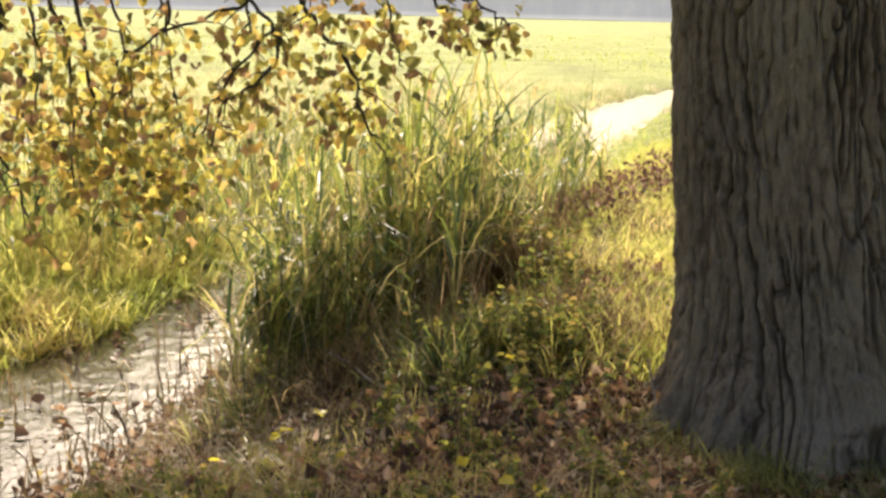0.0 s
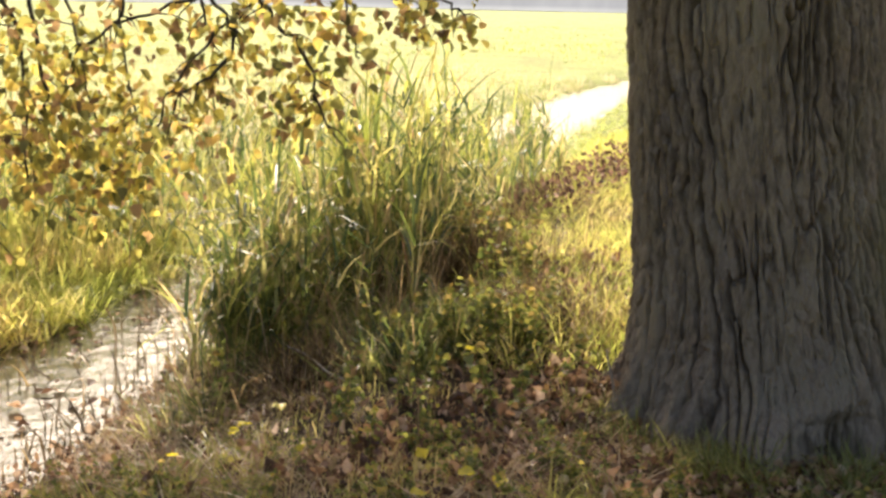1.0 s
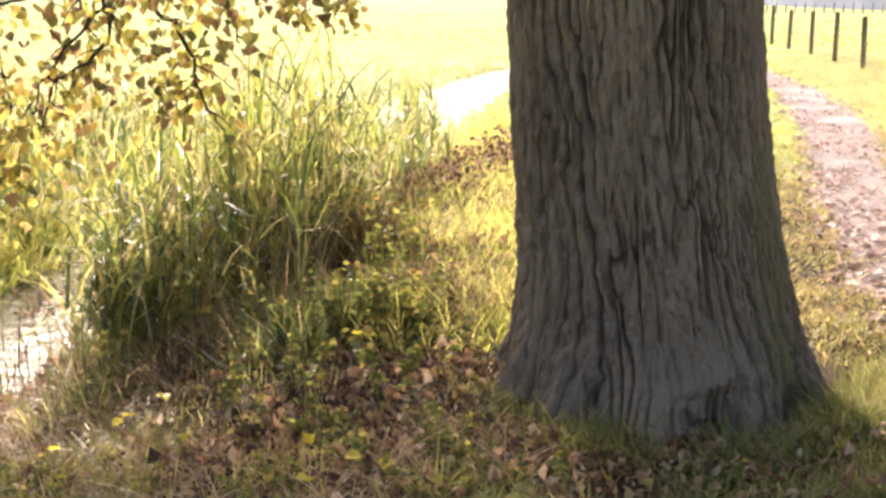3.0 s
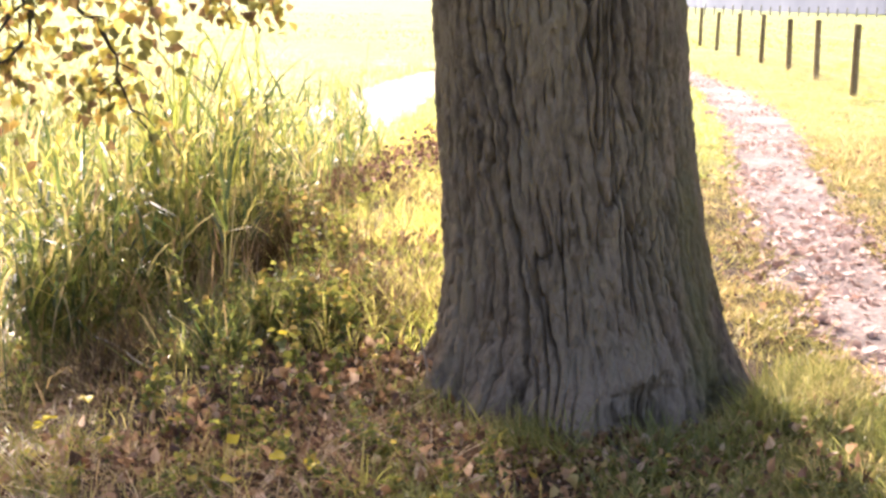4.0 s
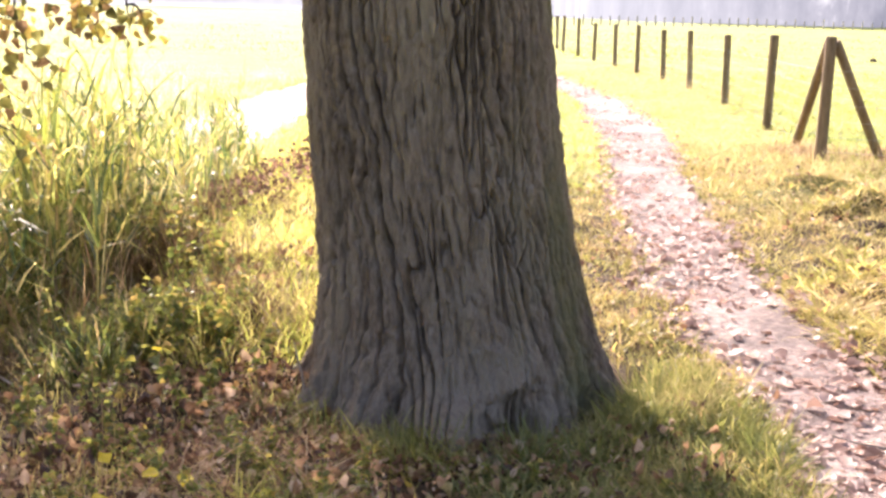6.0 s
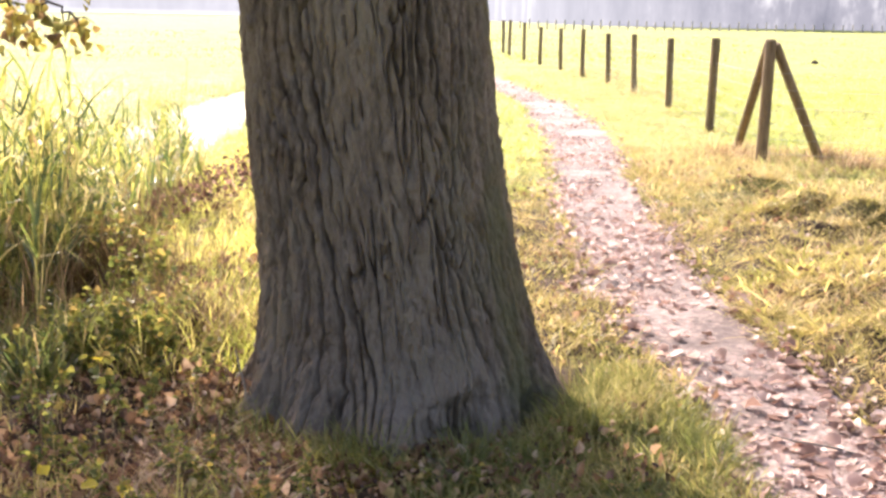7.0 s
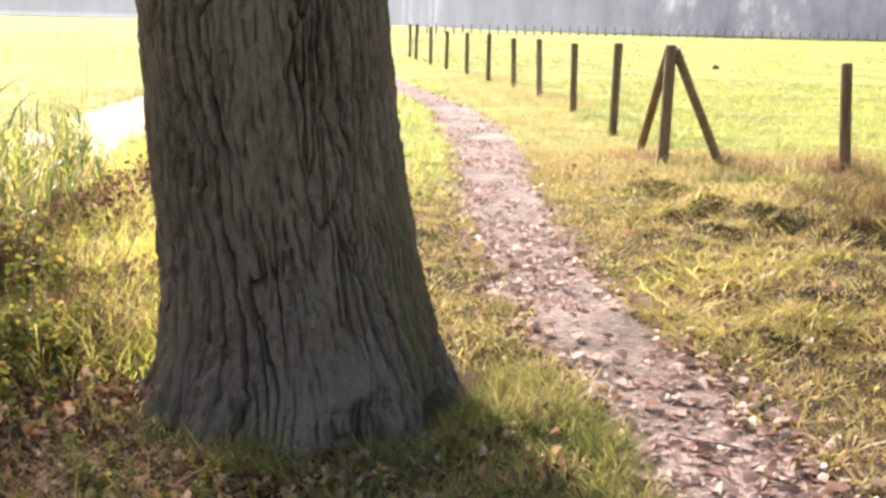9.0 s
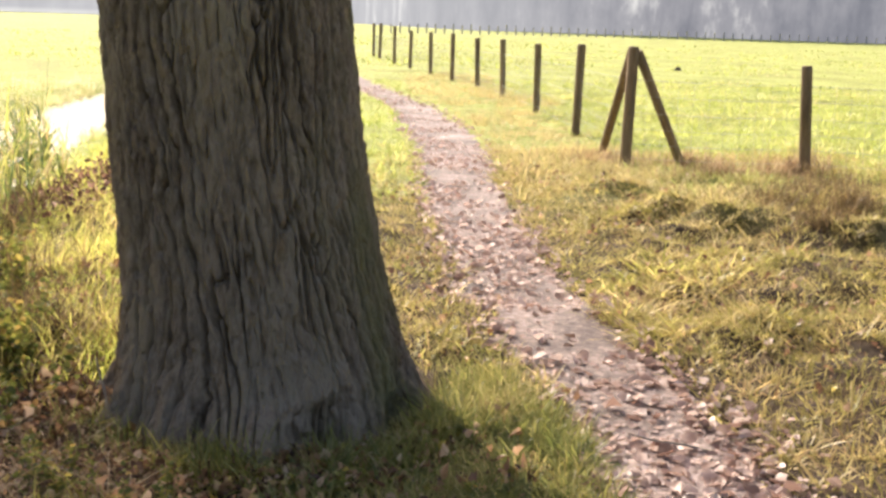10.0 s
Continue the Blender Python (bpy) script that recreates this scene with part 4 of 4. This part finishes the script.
# fluffy straw along the fence and path
x, y = scatter(15000, 4.0, 18, 7.5, 36, lambda x, y, e, s, p, d: (p > 0.05) & (x > 0.36 * y + 1.0) & (x < 0.37 * y + 3.3 + 0.5 * value_noise(x, y, 118)) & (rng.random(len(x)) < np.clip(13 / y, 0, 1)))
tall = value_noise(x * 0.9, y * 0.9, 102) + 0.5 * value_noise(x * 2.4, y * 2.4, 119) > 0.05
tufts(x[tall], y[tall], 20, 0.13, 0.22, 0.008, M_STRAW, "straw_grass", "fluffy pale straw grass along the field fence", 0.95)
tufts(x[~tall], y[~tall], 18, 0.11, 0.11, 0.008, M_STRAW, "straw_grass", "short flattened straw grass along the field fence", 1.2)
x, y = scatter(900, -6, 8, -6, 2.6, lambda x, y, e, s, p, d: (p > 0.02) & (e > 0.1))
tufts(x, y, 12, 0.07, 0.1, 0.006, M_GRASS, "verge_grass", "short autumn grass beside the path")
x, y = scatter(40000, -1, 8, 13, 38, lambda x, y, e, s, p, d: (e > 0.02) & (e < 0.35) & (value_noise(x * 0.8, y * 0.8, 103) > -0.1))
grass("stream_fringe", x, y, rng.uniform(0.08, 0.28, len(x)), rng.uniform(0.008, 0.02, len(x)), M_WILD, "sedge fringing the far reach of the stream", lean=0.35)
# farther verge and field
x, y = scatter(14000, 1, 24, 9.5, 32, lambda x, y, e, s, p, d: (p > 0.02) & (e > 0.1) & (s > 0) & ((x > 0.37 * y + 2.9) | (x < 0.36 * y + 1.0)) & (rng.random(len(x)) < np.clip(11 / y, 0, 1)))
tufts(x, y, 9, 0.12, 0.15, 0.016, M_MEADOW, "field_grass", "sunlit pale yellow-green field grass")
# bank behind the tree
x, y = scatter(6500, -0.6, 4.0, 5.0, 16, lambda x, y, e, s, p, d: (p > 0.0) & (e > 0.5 + 0.5 * smoothstep(9, 13, y)) & (s > 0) & (d > 0.62) & (x > 0.35 + 0.05 * (y - 5)))
by_path = x > 0.3 * y + 0.35
tufts(x[~by_path], y[~by_path], 16, 0.09, 0.18, 0.006, M_BANK, "bank_grass", "tall sunlit grass on the stream bank", 0.75)
tufts(x[by_path], y[by_path], 13, 0.09, 0.085, 0.008, M_GRASS, "bank_grass", "short olive and straw grass between tree and path", 1.1)
# meadow over the water
x, y = scatter(150000, -9, 5, 5, 34, lambda x, y, e, s, p, d: (e > 0.02) & (s < 0) & (x > -0.48 * y + 0.2) & (rng.random(len(x)) < np.clip(9 / y, 0, 1)))
t = tuft(x, y, 0.9, 87) * (0.6 + 0.4 * smoothstep(0.0, 1.0, shape_of(x, y)[0]))
near = y < 9.5 + 1.5 * value_noise(x, y, 109)
tall = 0.34 * t * rng.uniform(0.3, 1.5, len(x))
grass("meadow_grass", x[near], y[near], tall[near], rng.uniform(0.006, 0.014, near.sum()), M_BANK, "rank yellow-green grass on the far bank of the stream", lean=0.6, bend=0.9)
x, y, t = x[~near], y[~near], t[~near]
grass("meadow_grass", x, y, 0.32 * t * rng.uniform(0.3, 1.4, len(x)), rng.uniform(0.007, 0.018, len(x)), M_WILD, "tall yellow-green meadow grass beyond the stream", lean=0.6, bend=0.9)
x, y = scatter(6000, -6, -0.8, 5, 12, lambda x, y, e, s, p, d: (e > 0.03) & (s < 0) & (x > -0.48 * y + 0.2))
tufts(x, y, 14, 0.10, 0.27, 0.012, M_BANK, "far_bank_grass", "lush sunlit yellow-green grass on the far bank", 0.8)
# far fields, thinning with distance
dist = 14 * (115 / 14) ** rng.random(44000)
ang = np.radians(rng.uniform(-27, 50, len(dist)))
x, y = dist * np.sin(ang), dist * np.cos(ang)
e, sd, p = shape_of(x, y)
ok = (e > 0.1) & (p > 0.05)
x, y, dist = x[ok], y[ok], dist[ok]
t = tuft(x, y, 0.25, 93)
grass("far_grass", x, y, np.clip(0.0028 * dist, 0.05, 0.15) * t * rng.uniform(0.5, 1.3, len(x)), 0.0016 * dist * rng.uniform(0.5, 1.2, len(x)), M_MEADOW, "bright sunlit grassland reaching to the wood", lean=0.8, bend=0.8)
# brown dead tussocks by the fence and in the hollow
for cx, cy, r, n, h in ((6.3, 7.4, 0.2, 400, 0.18), (6.7, 7.7, 0.26, 700, 0.26), (7.1, 8.0, 0.3, 900, 0.3), (6.9, 8.7, 0.3, 700, 0.25), (8.3, 9.6, 0.5, 1400, 0.26), (7.5, 9.2, 0.4, 900, 0.18), (6.4, 8.3, 0.28, 900, 0.16), (8.2, 11.4, 0.3, 900, 0.26), (0.72, 5.6, 0.3, 1300, 0.22), (-0.35, 5.3, 0.35, 1100, 0.26), (0.45, 6.9, 0.4, 1100, 0.4), (0.3, 8.2, 0.5, 1300, 0.5), (0.65, 9.4, 0.5, 1000, 0.45), (-0.1, 7.4, 0.4, 900, 0.5), (0.62, 5.9, 0.25, 700, 0.3), (7.3, 12.3, 0.5, 1200, 0.22), (9.0, 11.2, 0.5, 1500, 0.25), (5.2, 6.9, 0.22, 500, 0.14), (8.3, 12.2, 0.35, 900, 0.22)):
    a, d = rng.uniform(0, 2 * np.pi, n), np.abs(rng.normal(0, r * 0.6, n))
    x, y = cx + d * np.cos(a) * 1.4, cy + d * np.sin(a)
    v, q, t = blades(x, y, height(x, y) - 0.01, h * rng.uniform(0.5, 1.2, n), rng.uniform(0.004, 0.008, n), 1.0, 0.9)
    tagged(new("dead_tussock", mesh_of("dead_tussock", v, [q, t], M_BRACKEN if cy < 10 else M_DRY)), "dark brown tussock of dead grass and bracken", "tussock", group="dead tussocks", kind="stuff")
# thin grass among the fallen leaves
x, y = scatter(26000, -1.6, 2.6, 2.6, 6.2, lambda x, y, e, s, p, d: (e > 0.1) & (s > 0) & (d > 0.75) & (p > 0))
t = tuft(x, y, 2.0, 89)
ok = (t > 0.45) & (np.hypot(x - 1.2, y - 3.75) > 0.3)
grass("shade_grass", x[ok], y[ok], 0.10 * t[ok] * rng.uniform(0.4, 1.5, ok.sum()), rng.uniform(0.003, 0.006, ok.sum()), M_GRASS, "sparse shaded grass among fallen leaves", lean=1.0, bend=0.9)

x, y = scatter(1500, 1.15, 2.35, 2.6, 4.5, lambda x, y, e, s, p, d: (d > 0.72) & (p > 0.0))
ok = (x > 1.5) | (y < 3.95) & (rng.random(len(x)) < 0.4)
x, y = x[ok], y[ok]
tufts(x, y, 30, 0.06, 0.12, 0.0055, M_SHADE, "shade_grass", "long green grass round the foot of the tree")
a = np.concatenate([rng.uniform(4.6, 6.1, 230), rng.uniform(4.1, 4.4, 60), rng.uniform(3.2, 4.1, 50)])
d = rng.uniform(0.68, 0.95, 340)
tufts(TREE[0] + 0.05 + d * np.cos(a), TREE[1] + d * np.sin(a), 16, 0.05, 0.14, 0.005, M_SHADE, "shade_grass", "green grass growing against the foot of the tree", 0.6)
a = rng.uniform(3.0, 5.2, 3600)
d = 0.64 + 0.4 * rng.random(3600) ** 1.3
x, y = TREE[0] + 0.03 + d * np.cos(a), TREE[1] + d * np.sin(a)
v, f3 = leaves(np.stack([x, y, height(x, y) + rng.uniform(0.0, 0.04, len(x))], 1), 0.012 + 0.034 * rng.random(len(x)) ** 2.2, flat=1.0)
stuff("foot_leaves", v, [f3], M_LITTER, "dead leaves drifted against the foot of the tree", "fallen leaves")
x, y = scatter(1500, -1.3, 1.2, 2.8, 4.6, lambda x, y, e, s, p, d: (d > 0.8) & (e > 0.1) & (value_noise(x * 1.7, y * 1.7, 97) > 0.08))
tufts(x, y, 18, 0.06, 0.13, 0.007, M_LOW, "shade_grass", "yellow-green grass tufts among fallen leaves")
x, y = scatter(24000, -1.5, 1.1, 2.9, 8.0, lambda x, y, e, s, p, d: (e > 0.05) & (s > 0) & (d > 0.6))
t = tuft(x, y, 1.8, 95)
ok = t > 0.5
v, q, t = blades(x[ok], y[ok], height(x[ok], y[ok]) + rng.uniform(0, 0.04, ok.sum()), 0.22 * t[ok] * rng.uniform(0.2, 1.5, ok.sum()), rng.uniform(0.003, 0.007, ok.sum()), 0.6, 0.4, None, 0.85)
stuff("dead_stems", v, [q, t], M_DRY, "tangle of dead brown stems among the herbs", "dead stems")

# reeds on the near bank
def reed_bed(n, x0, x1, y0, y1, keep, tall):
    x, y = scatter(n, x0, x1, y0, y1, keep)
    z, n = height(x, y), len(x)
    h = tall * rng.uniform(0.55, 1.1, n) * np.clip(0.85 + 0.35 * value_noise(x * 1.2, y * 1.2, 91), 0.5, 1.2)
    az, ln = rng.uniform(0, 2 * np.pi, n), np.abs(rng.normal(0.06, 0.1, n))
    stem = blades(x, y, z - 0.02, h, np.full(n, 0.007), 0.16, 0.35, az)
    vs, qs, ts, at = [stem[0]], [stem[1]], [stem[2]], len(stem[0])
    for k in range(7):
        share = rng.uniform(0.3, 1.0, n)
        bx, by, bz = x + np.cos(az) * h * share * 0.07, y + np.sin(az) * h * share * 0.07, z + h * share * 0.97
        v, q, t = blades(bx, by, bz, rng.uniform(0.16, 0.44, n), rng.uniform(0.009, 0.022, n), 0.75, 1.3)
        vs.append(v), qs.append(q + at), ts.append(t + at)
        at += len(v)
    return np.concatenate(vs), [np.concatenate(qs), np.concatenate(ts)]


v, f = reed_bed(3000, -1.3, 1.2, 5.6, 8.2, lambda x, y, e, s, p, d: (s > 0) & (e > -0.1) & (e < 1.25) & (x > -1.05 + 0.02 * y) & (rng.random(len(x)) < np.clip(0.16 - 0.06 * (y - 6) + 0.6 * value_noise(x * 1.9, y * 1.9, 106), 0.02, 1) * (0.3 + 0.7 * smoothstep(5.7, 6.6, y + 0.4 * value_noise(x * 3, y * 3, 114)))), 1.3)
stuff("reeds", v, f, M_REED, "dense tall green reeds on the stream bank", "reeds")
v, f = reed_bed(240, -0.9, 1.1, 6.2, 8.6, lambda x, y, e, s, p, d: (s > 0) & (e > -0.1) & (e < 1.2), 1.5)
stuff("reeds", v, f, M_BANK, "thin tall yellowing reeds above the rest", "reeds")
x, y = scatter(900, -1.0, 0.3, 5.0, 6.6, lambda x, y, e, s, p, d: (s > 0) & (e > 0.02) & (value_noise(x * 2.6, y * 2.6, 115) > -0.1))
tufts(x, y, 20, 0.07, 0.26, 0.007, M_REED, "sedge", "green and straw sedge tufts at the foot of the reeds", 0.7)
v, f = reed_bed(1300, -1.0, 1.4, 7.0, 14, lambda x, y, e, s, p, d: (s > 0) & (e > -0.1) & (e < 1.3) & (rng.random(len(x)) < np.clip(0.75 - 0.07 * (y - 7) + 0.3 * value_noise(x * 2, y * 2, 107), 0.1, 1)), 0.95)
stuff("reeds", v, f, M_REED, "thin pale sunlit reeds farther along the bank", "reeds")
x, y = scatter(1500, -1.1, 0.6, 5.4, 7.6, lambda x, y, e, s, p, d: (s > 0) & (e > 0.0) & (e < 1.3))
v, q, t = blades(x, y, height(x, y) - 0.01, rng.uniform(0.25, 0.85, len(x)), rng.uniform(0.003, 0.008, len(x)), 0.9, 0.9)
stuff("dead_reeds", v, [q, t], M_DRY, "broken brown reed stalks tangled in the reeds", "reeds")
v, f = reed_bed(70, -0.85, -0.4, 5.5, 6.3, lambda x, y, e, s, p, d: (s > 0) & (e > -0.15), 1.45)
stuff("reeds", v, f, M_REED, "tall dark green reeds leaning over the water's edge", "reeds")
v, f = reed_bed(70, -1.0, 0.25, 5.6, 7.5, lambda x, y, e, s, p, d: (s > 0) & (e > 0.1) & (e < 1.2), 0.85)
stuff("reeds", v, f, M_REED, "thick low reeds and sedge at the water's edge", "reeds")
v, f = reed_bed(2300, -6, -0.2, 5.6, 13, lambda x, y, e, s, p, d: (s < 0) & (e > 0.1) & (e < 2.4) & (value_noise(x * 1.4, y * 1.4, 111) > -0.1), 0.78)
stuff("reeds", v, f, M_REED, "loose green reeds on the far bank", "reeds")
# dry stalks standing in the shallow water
x, y = scatter(2700, -3.2, -0.4, 4, 9, lambda x, y, e, s, p, d: (e < 0.25) & (e > -0.6) & (rng.random(len(x)) < np.clip(0.55 + 1.6 * (e + 0.25) * s + 0.6 * value_noise(x * 3, y * 3, 112), 0.08, 1)))
v, q, t = blades(x, y, np.full(len(x), WATER_Z - 0.02), rng.uniform(0.08, 0.4, len(x)), rng.uniform(0.005, 0.013, len(x)), 0.7, 1.2)
stuff("dry_stalks", v, [q, t], M_BRACKEN, "broken dry stalks standing in the shallow water", "stalks")
x, y = scatter(900, -3.2, -0.4, 4, 9, lambda x, y, e, s, p, d: (e < 0.15) & (value_noise(x * 2.2, y * 2.2, 113) > 0.05))
v, f3 = leaves(np.stack([x, y, np.full(len(x), WATER_Z + 0.012)], 1), rng.uniform(0.03, 0.07, len(x)), flat=0.3)
stuff("floating_leaves", v, [f3], M_LITTER, "brown leaves and bits floating on the water", "leaves")

# fallen leaves: joined carpet
x, y = scatter(125000, -1.6, 2.2, 2.6, 7.5, lambda x, y, e, s, p, d: (e > 0.0) & (s > 0) & (d > 0.7) & (p > 0.0) & (rng.random(len(x)) < np.where(x < 1.2, 0.25, 0.08) * np.clip(0.8 + 0.9 * value_noise(x * 2.2, y * 2.2, 99), 0.1, 1.6)))
v, f3 = leaves(np.stack([x, y, height(x, y) + rng.uniform(0.0, 0.05, len(x))], 1), 0.012 + 0.044 * rng.random(len(x)) ** 2, flat=0.85)
stuff("leaf_litter", v, [f3], M_LITTER, "carpet of brown and tan fallen leaves", "fallen leaves")
u = 1.2 * (30 / 1.2) ** rng.random(15000)
k = np.interp(u, PATH[:, 1], np.arange(len(PATH)))
x = np.interp(k, np.arange(len(PATH)), PATH[:, 0]) + rng.uniform(-1, 1, len(u)) * 0.62
y = u + rng.normal(0, 0.1, len(u))
p = shape_of(x, y)[2]
ok = (p < 0.1) & (rng.random(len(x)) < np.clip((0.17 + 0.3 * smoothstep(4.5, 7, y)) + 0.9 * value_noise(x * 1.6, y * 1.3, 101) + 0.5 * smoothstep(-0.2, 0.05, p), 0.04, 1))
x, y = x[ok], y[ok]
v, f3 = leaves(np.stack([x, y, height(x, y) + rng.uniform(0.012, 0.022, len(x))], 1), 0.016 + 0.06 * rng.random(len(x)) ** 2.2, flat=0.24)
stuff("path_leaves", v, [f3], M_PATHLEAF, "pale dry leaves scattered on the earth path", "fallen leaves")
x, y = scatter(9000, 2.3, 9, 2.6, 12, lambda x, y, e, s, p, d: (p > 0.0) & (p < 2.0) & (rng.random(len(x)) < 1.1 - 0.4 * p))
keep_ = value_noise(x * 1.4, y * 1.4, 104) + 0.4 * value_noise(x * 5, y * 5, 116) > 0.0
v, f3 = leaves(np.stack([x, y, height(x, y) + rng.uniform(0.01, 0.09, len(x))], 1)[keep_], 0.012 + 0.034 * rng.random(keep_.sum()) ** 2.2, flat=0.8)
stuff("verge_leaves", v, [f3], M_LITTER, "dry leaves caught in the verge grass", "fallen leaves")
# brown bare patch on the bank
x, y = scatter(3600, 0.5, 2.2, 8, 12.5, lambda x, y, e, s, p, d: (np.abs(y - 8.9 - 2.2 * (x - 0.8)) < 0.9) & (value_noise(x * 2.5, y * 1.6, 105) > -0.1))
v, f3 = leaves(np.stack([x, y, height(x, y) + rng.uniform(0.02, 0.2, len(x))], 1), rng.uniform(0.02, 0.055, len(x)), flat=0.9)
stuff("bank_leaves", v, [f3], M_DRIFT, "reddish-brown drift of dead leaves on the bank", "fallen leaves")


# low broad-leaved herbs
def herb_stem(h, size):
    """One leaning stem with its pairs of leaves."""
    ln = abs(rng.normal(0, 0.3))
    top = np.array([math.sin(ln), 0, math.cos(ln)]) * h
    v, q = tube(np.array([[0, 0, -0.03], top * 0.5, top]), [0.004, 0.003, 0.0015], 4)
    pos = [top * s + rng.normal(0, 0.02, 3) for s in np.linspace(0.15, 1, 10) for _ in range(4)]
    lv, lf = leaves(np.array(pos), rng.uniform(0.5, 1.2, len(pos)) * size, 0.25)
    return mesh_of("stem", v, [q], M_DRY), mesh_of("leaves", lv, [lf], M_WEED)


rng = np.random.default_rng(23)
herb_stems = [herb_stem(h, z) for h, z in ((0.34, 0.038), (0.28, 0.042), (0.42, 0.038), (0.2, 0.048), (0.3, 0.045), (0.15, 0.05))]
for x0, x1, y0, y1, count, size in [(-0.3, 0.65, 4.2, 5.8, 8, 0.75), (0.1, 0.75, 4.9, 6.4, 16, 0.75), (-1.1, 0.8, 3.1, 4.3, 34, 0.45), (-0.8, 0.2, 5.0, 6.4, 12, 0.8), (0.2, 0.6, 6.2, 8.0, 10, 1.0), (0.6, 2.1, 3.2, 3.8, 6, 0.45)]:
    for k in range(count):
        x, y = rng.uniform(x0, x1), rng.uniform(y0, y1)
        plant = new("herb")
        plant.matrix_basis = pose(x, y, float(height(x, y)))
        for _ in range(3):
            stem_mesh, leaf_mesh = herb_stems[int(rng.integers(6))]
            stem = part("stem", stem_mesh, plant)
            stem.matrix_basis = pose(rng.normal(0, 0.05), rng.normal(0, 0.05), 0, 0, 0, rng.uniform(0, 360)) @ Matrix.Diagonal((*[float(size * rng.uniform(0.7, 1.25))] * 3, 1))
            tagged(part("leaves", leaf_mesh, stem), kind="stuff")
        tagged(plant, "low leafy herb with green and yellow leaves", "plant", group="bank herbs")


# single fallen leaves
def curled_leaf(seed):
    r = np.random.default_rng(seed)
    u, v_ = np.meshgrid(np.linspace(0, 1, 6), np.linspace(-1, 1, 5), indexing="ij")
    wide = 0.5 * np.sin(np.pi * np.clip(u, 0.02, 0.99) ** 0.75) * (1 + 0.12 * np.sin(9 * u + seed))
    z = 0.4 * r.uniform(0.2, 1) * np.abs(v_) ** 1.4 * wide + 0.5 * r.uniform(-1, 1) * (u - 0.5) ** 2 + 0.08 * np.sin(7 * u + 4 * v_ + seed)
    verts = np.stack([u, v_ * wide, z + 0.05], -1).reshape(-1, 3)
    g = np.arange(30).reshape(6, 5)
    q = np.stack([g[:-1, :-1], g[:-1, 1:], g[1:, 1:], g[1:, :-1]], -1).reshape(-1, 4)
    return verts, q


leaf_shapes = [curled_leaf(k) for k in range(7)]
brown_leaves = [mesh_of("fallen_leaf", v, [q], M_FALLEN, True) for v, q in leaf_shapes]
yellow_leaves = [mesh_of("yellow_leaf", v, [q], M_YELLOW, True) for v, q in leaf_shapes]


def drop_leaf(name, meshes, x, y, size, lift, label):
    ob = new(name, meshes[int(rng.integers(7))])
    ob.matrix_basis = pose(x, y, float(height(x, y)) + lift, rng.normal(0, 14), rng.normal(0, 14), rng.uniform(0, 360)) @ Matrix.Diagonal((size, size * float(rng.uniform(0.75, 1.05)), size, 1))
    tagged(ob, label, "fallen leaf", group=name + " on the ground")


x, y = scatter(1500, 1.9, 4.6, 2.8, 8.0, lambda x, y, e, s, p, d: (p < 0.12) & (rng.random(len(x)) < 5 / y))
for px, py in list(zip(x, y))[:110]:
    drop_leaf("fallen_leaf", brown_leaves, px, py, float(rng.uniform(0.03, 0.07)), 0.012, "dry curled tan leaf lying on the earth path")
x, y = scatter(400, -1.2, 2.0, 3.0, 5.4, lambda x, y, e, s, p, d: (d > 0.75) & (e > 0.1))
for px, py in list(zip(x, y))[:50]:
    drop_leaf("fallen_leaf", brown_leaves, px, py, float(rng.uniform(0.03, 0.055)), 0.012, "dry curled brown leaf lying under the tree")
x, y = scatter(200, 2.9, 6.0, 2.8, 8.0, lambda x, y, e, s, p, d: (p > 0.05) & (p < 1.6))
for px, py in list(zip(x, y))[:40]:
    drop_leaf("fallen_leaf", brown_leaves, px, py, float(rng.uniform(0.035, 0.065)), 0.03, "pale dry leaf caught in the verge grass")
for px, py, size in ((-0.42, 4.62, 0.06), (-0.53, 4.5, 0.065), (-0.56, 4.42, 0.05), (0.2, 3.75, 0.06), (0.33, 3.7, 0.06), (0.05, 3.62, 0.05), (-0.3, 4.0, 0.05), (-0.75, 4.3, 0.05), (0.3, 5.0, 0.06), (0.1, 3.9, 0.05)):
    drop_leaf("yellow_leaf", yellow_leaves, px, py, size, 0.09, "bright yellow fallen leaf on dead stems")

# bleached bent stalk beside the trunk
v, q = tube(smooth_line([(0, 0, -0.05), (0.015, 0, 0.1), (-0.005, 0.01, 0.2), (-0.02, 0.0, 0.27)], 5), np.linspace(0.006, 0.004, 16), 6)
stalk = new("dry_stalk", mesh_of("dry_stalk", v, [q], M_STICK, True))
stalk.location = (0.80, 4.62, float(height(0.80, 4.62)))
tagged(stalk, "bleached dry stalk standing beside the trunk", "stalk")
for x, y, length, turn in ((2.28, 4.55, 0.28, 55), (0.75, 3.95, 0.3, 150), (0.35, 4.1, 0.25, 30), (0.9, 3.6, 0.22, 100), (-0.2, 5.0, 0.4, 130), (2.75, 3.55, 0.3, 160)):
    p = np.array([(s * length, 0.015 * math.sin(7 * s + x), 0.012 + 0.06 * s) for s in np.linspace(0, 1, 7)])
    v, q = tube(p, np.linspace(0.006, 0.003, 7), 6)
    ob = new("stick", mesh_of("stick", v, [q], M_STICK, True))
    ob.matrix_basis = pose(x, y, float(height(x, y)), 0, 0, turn)
    tagged(ob, "thin bleached stick lying on the ground", "stick", group="fallen sticks")
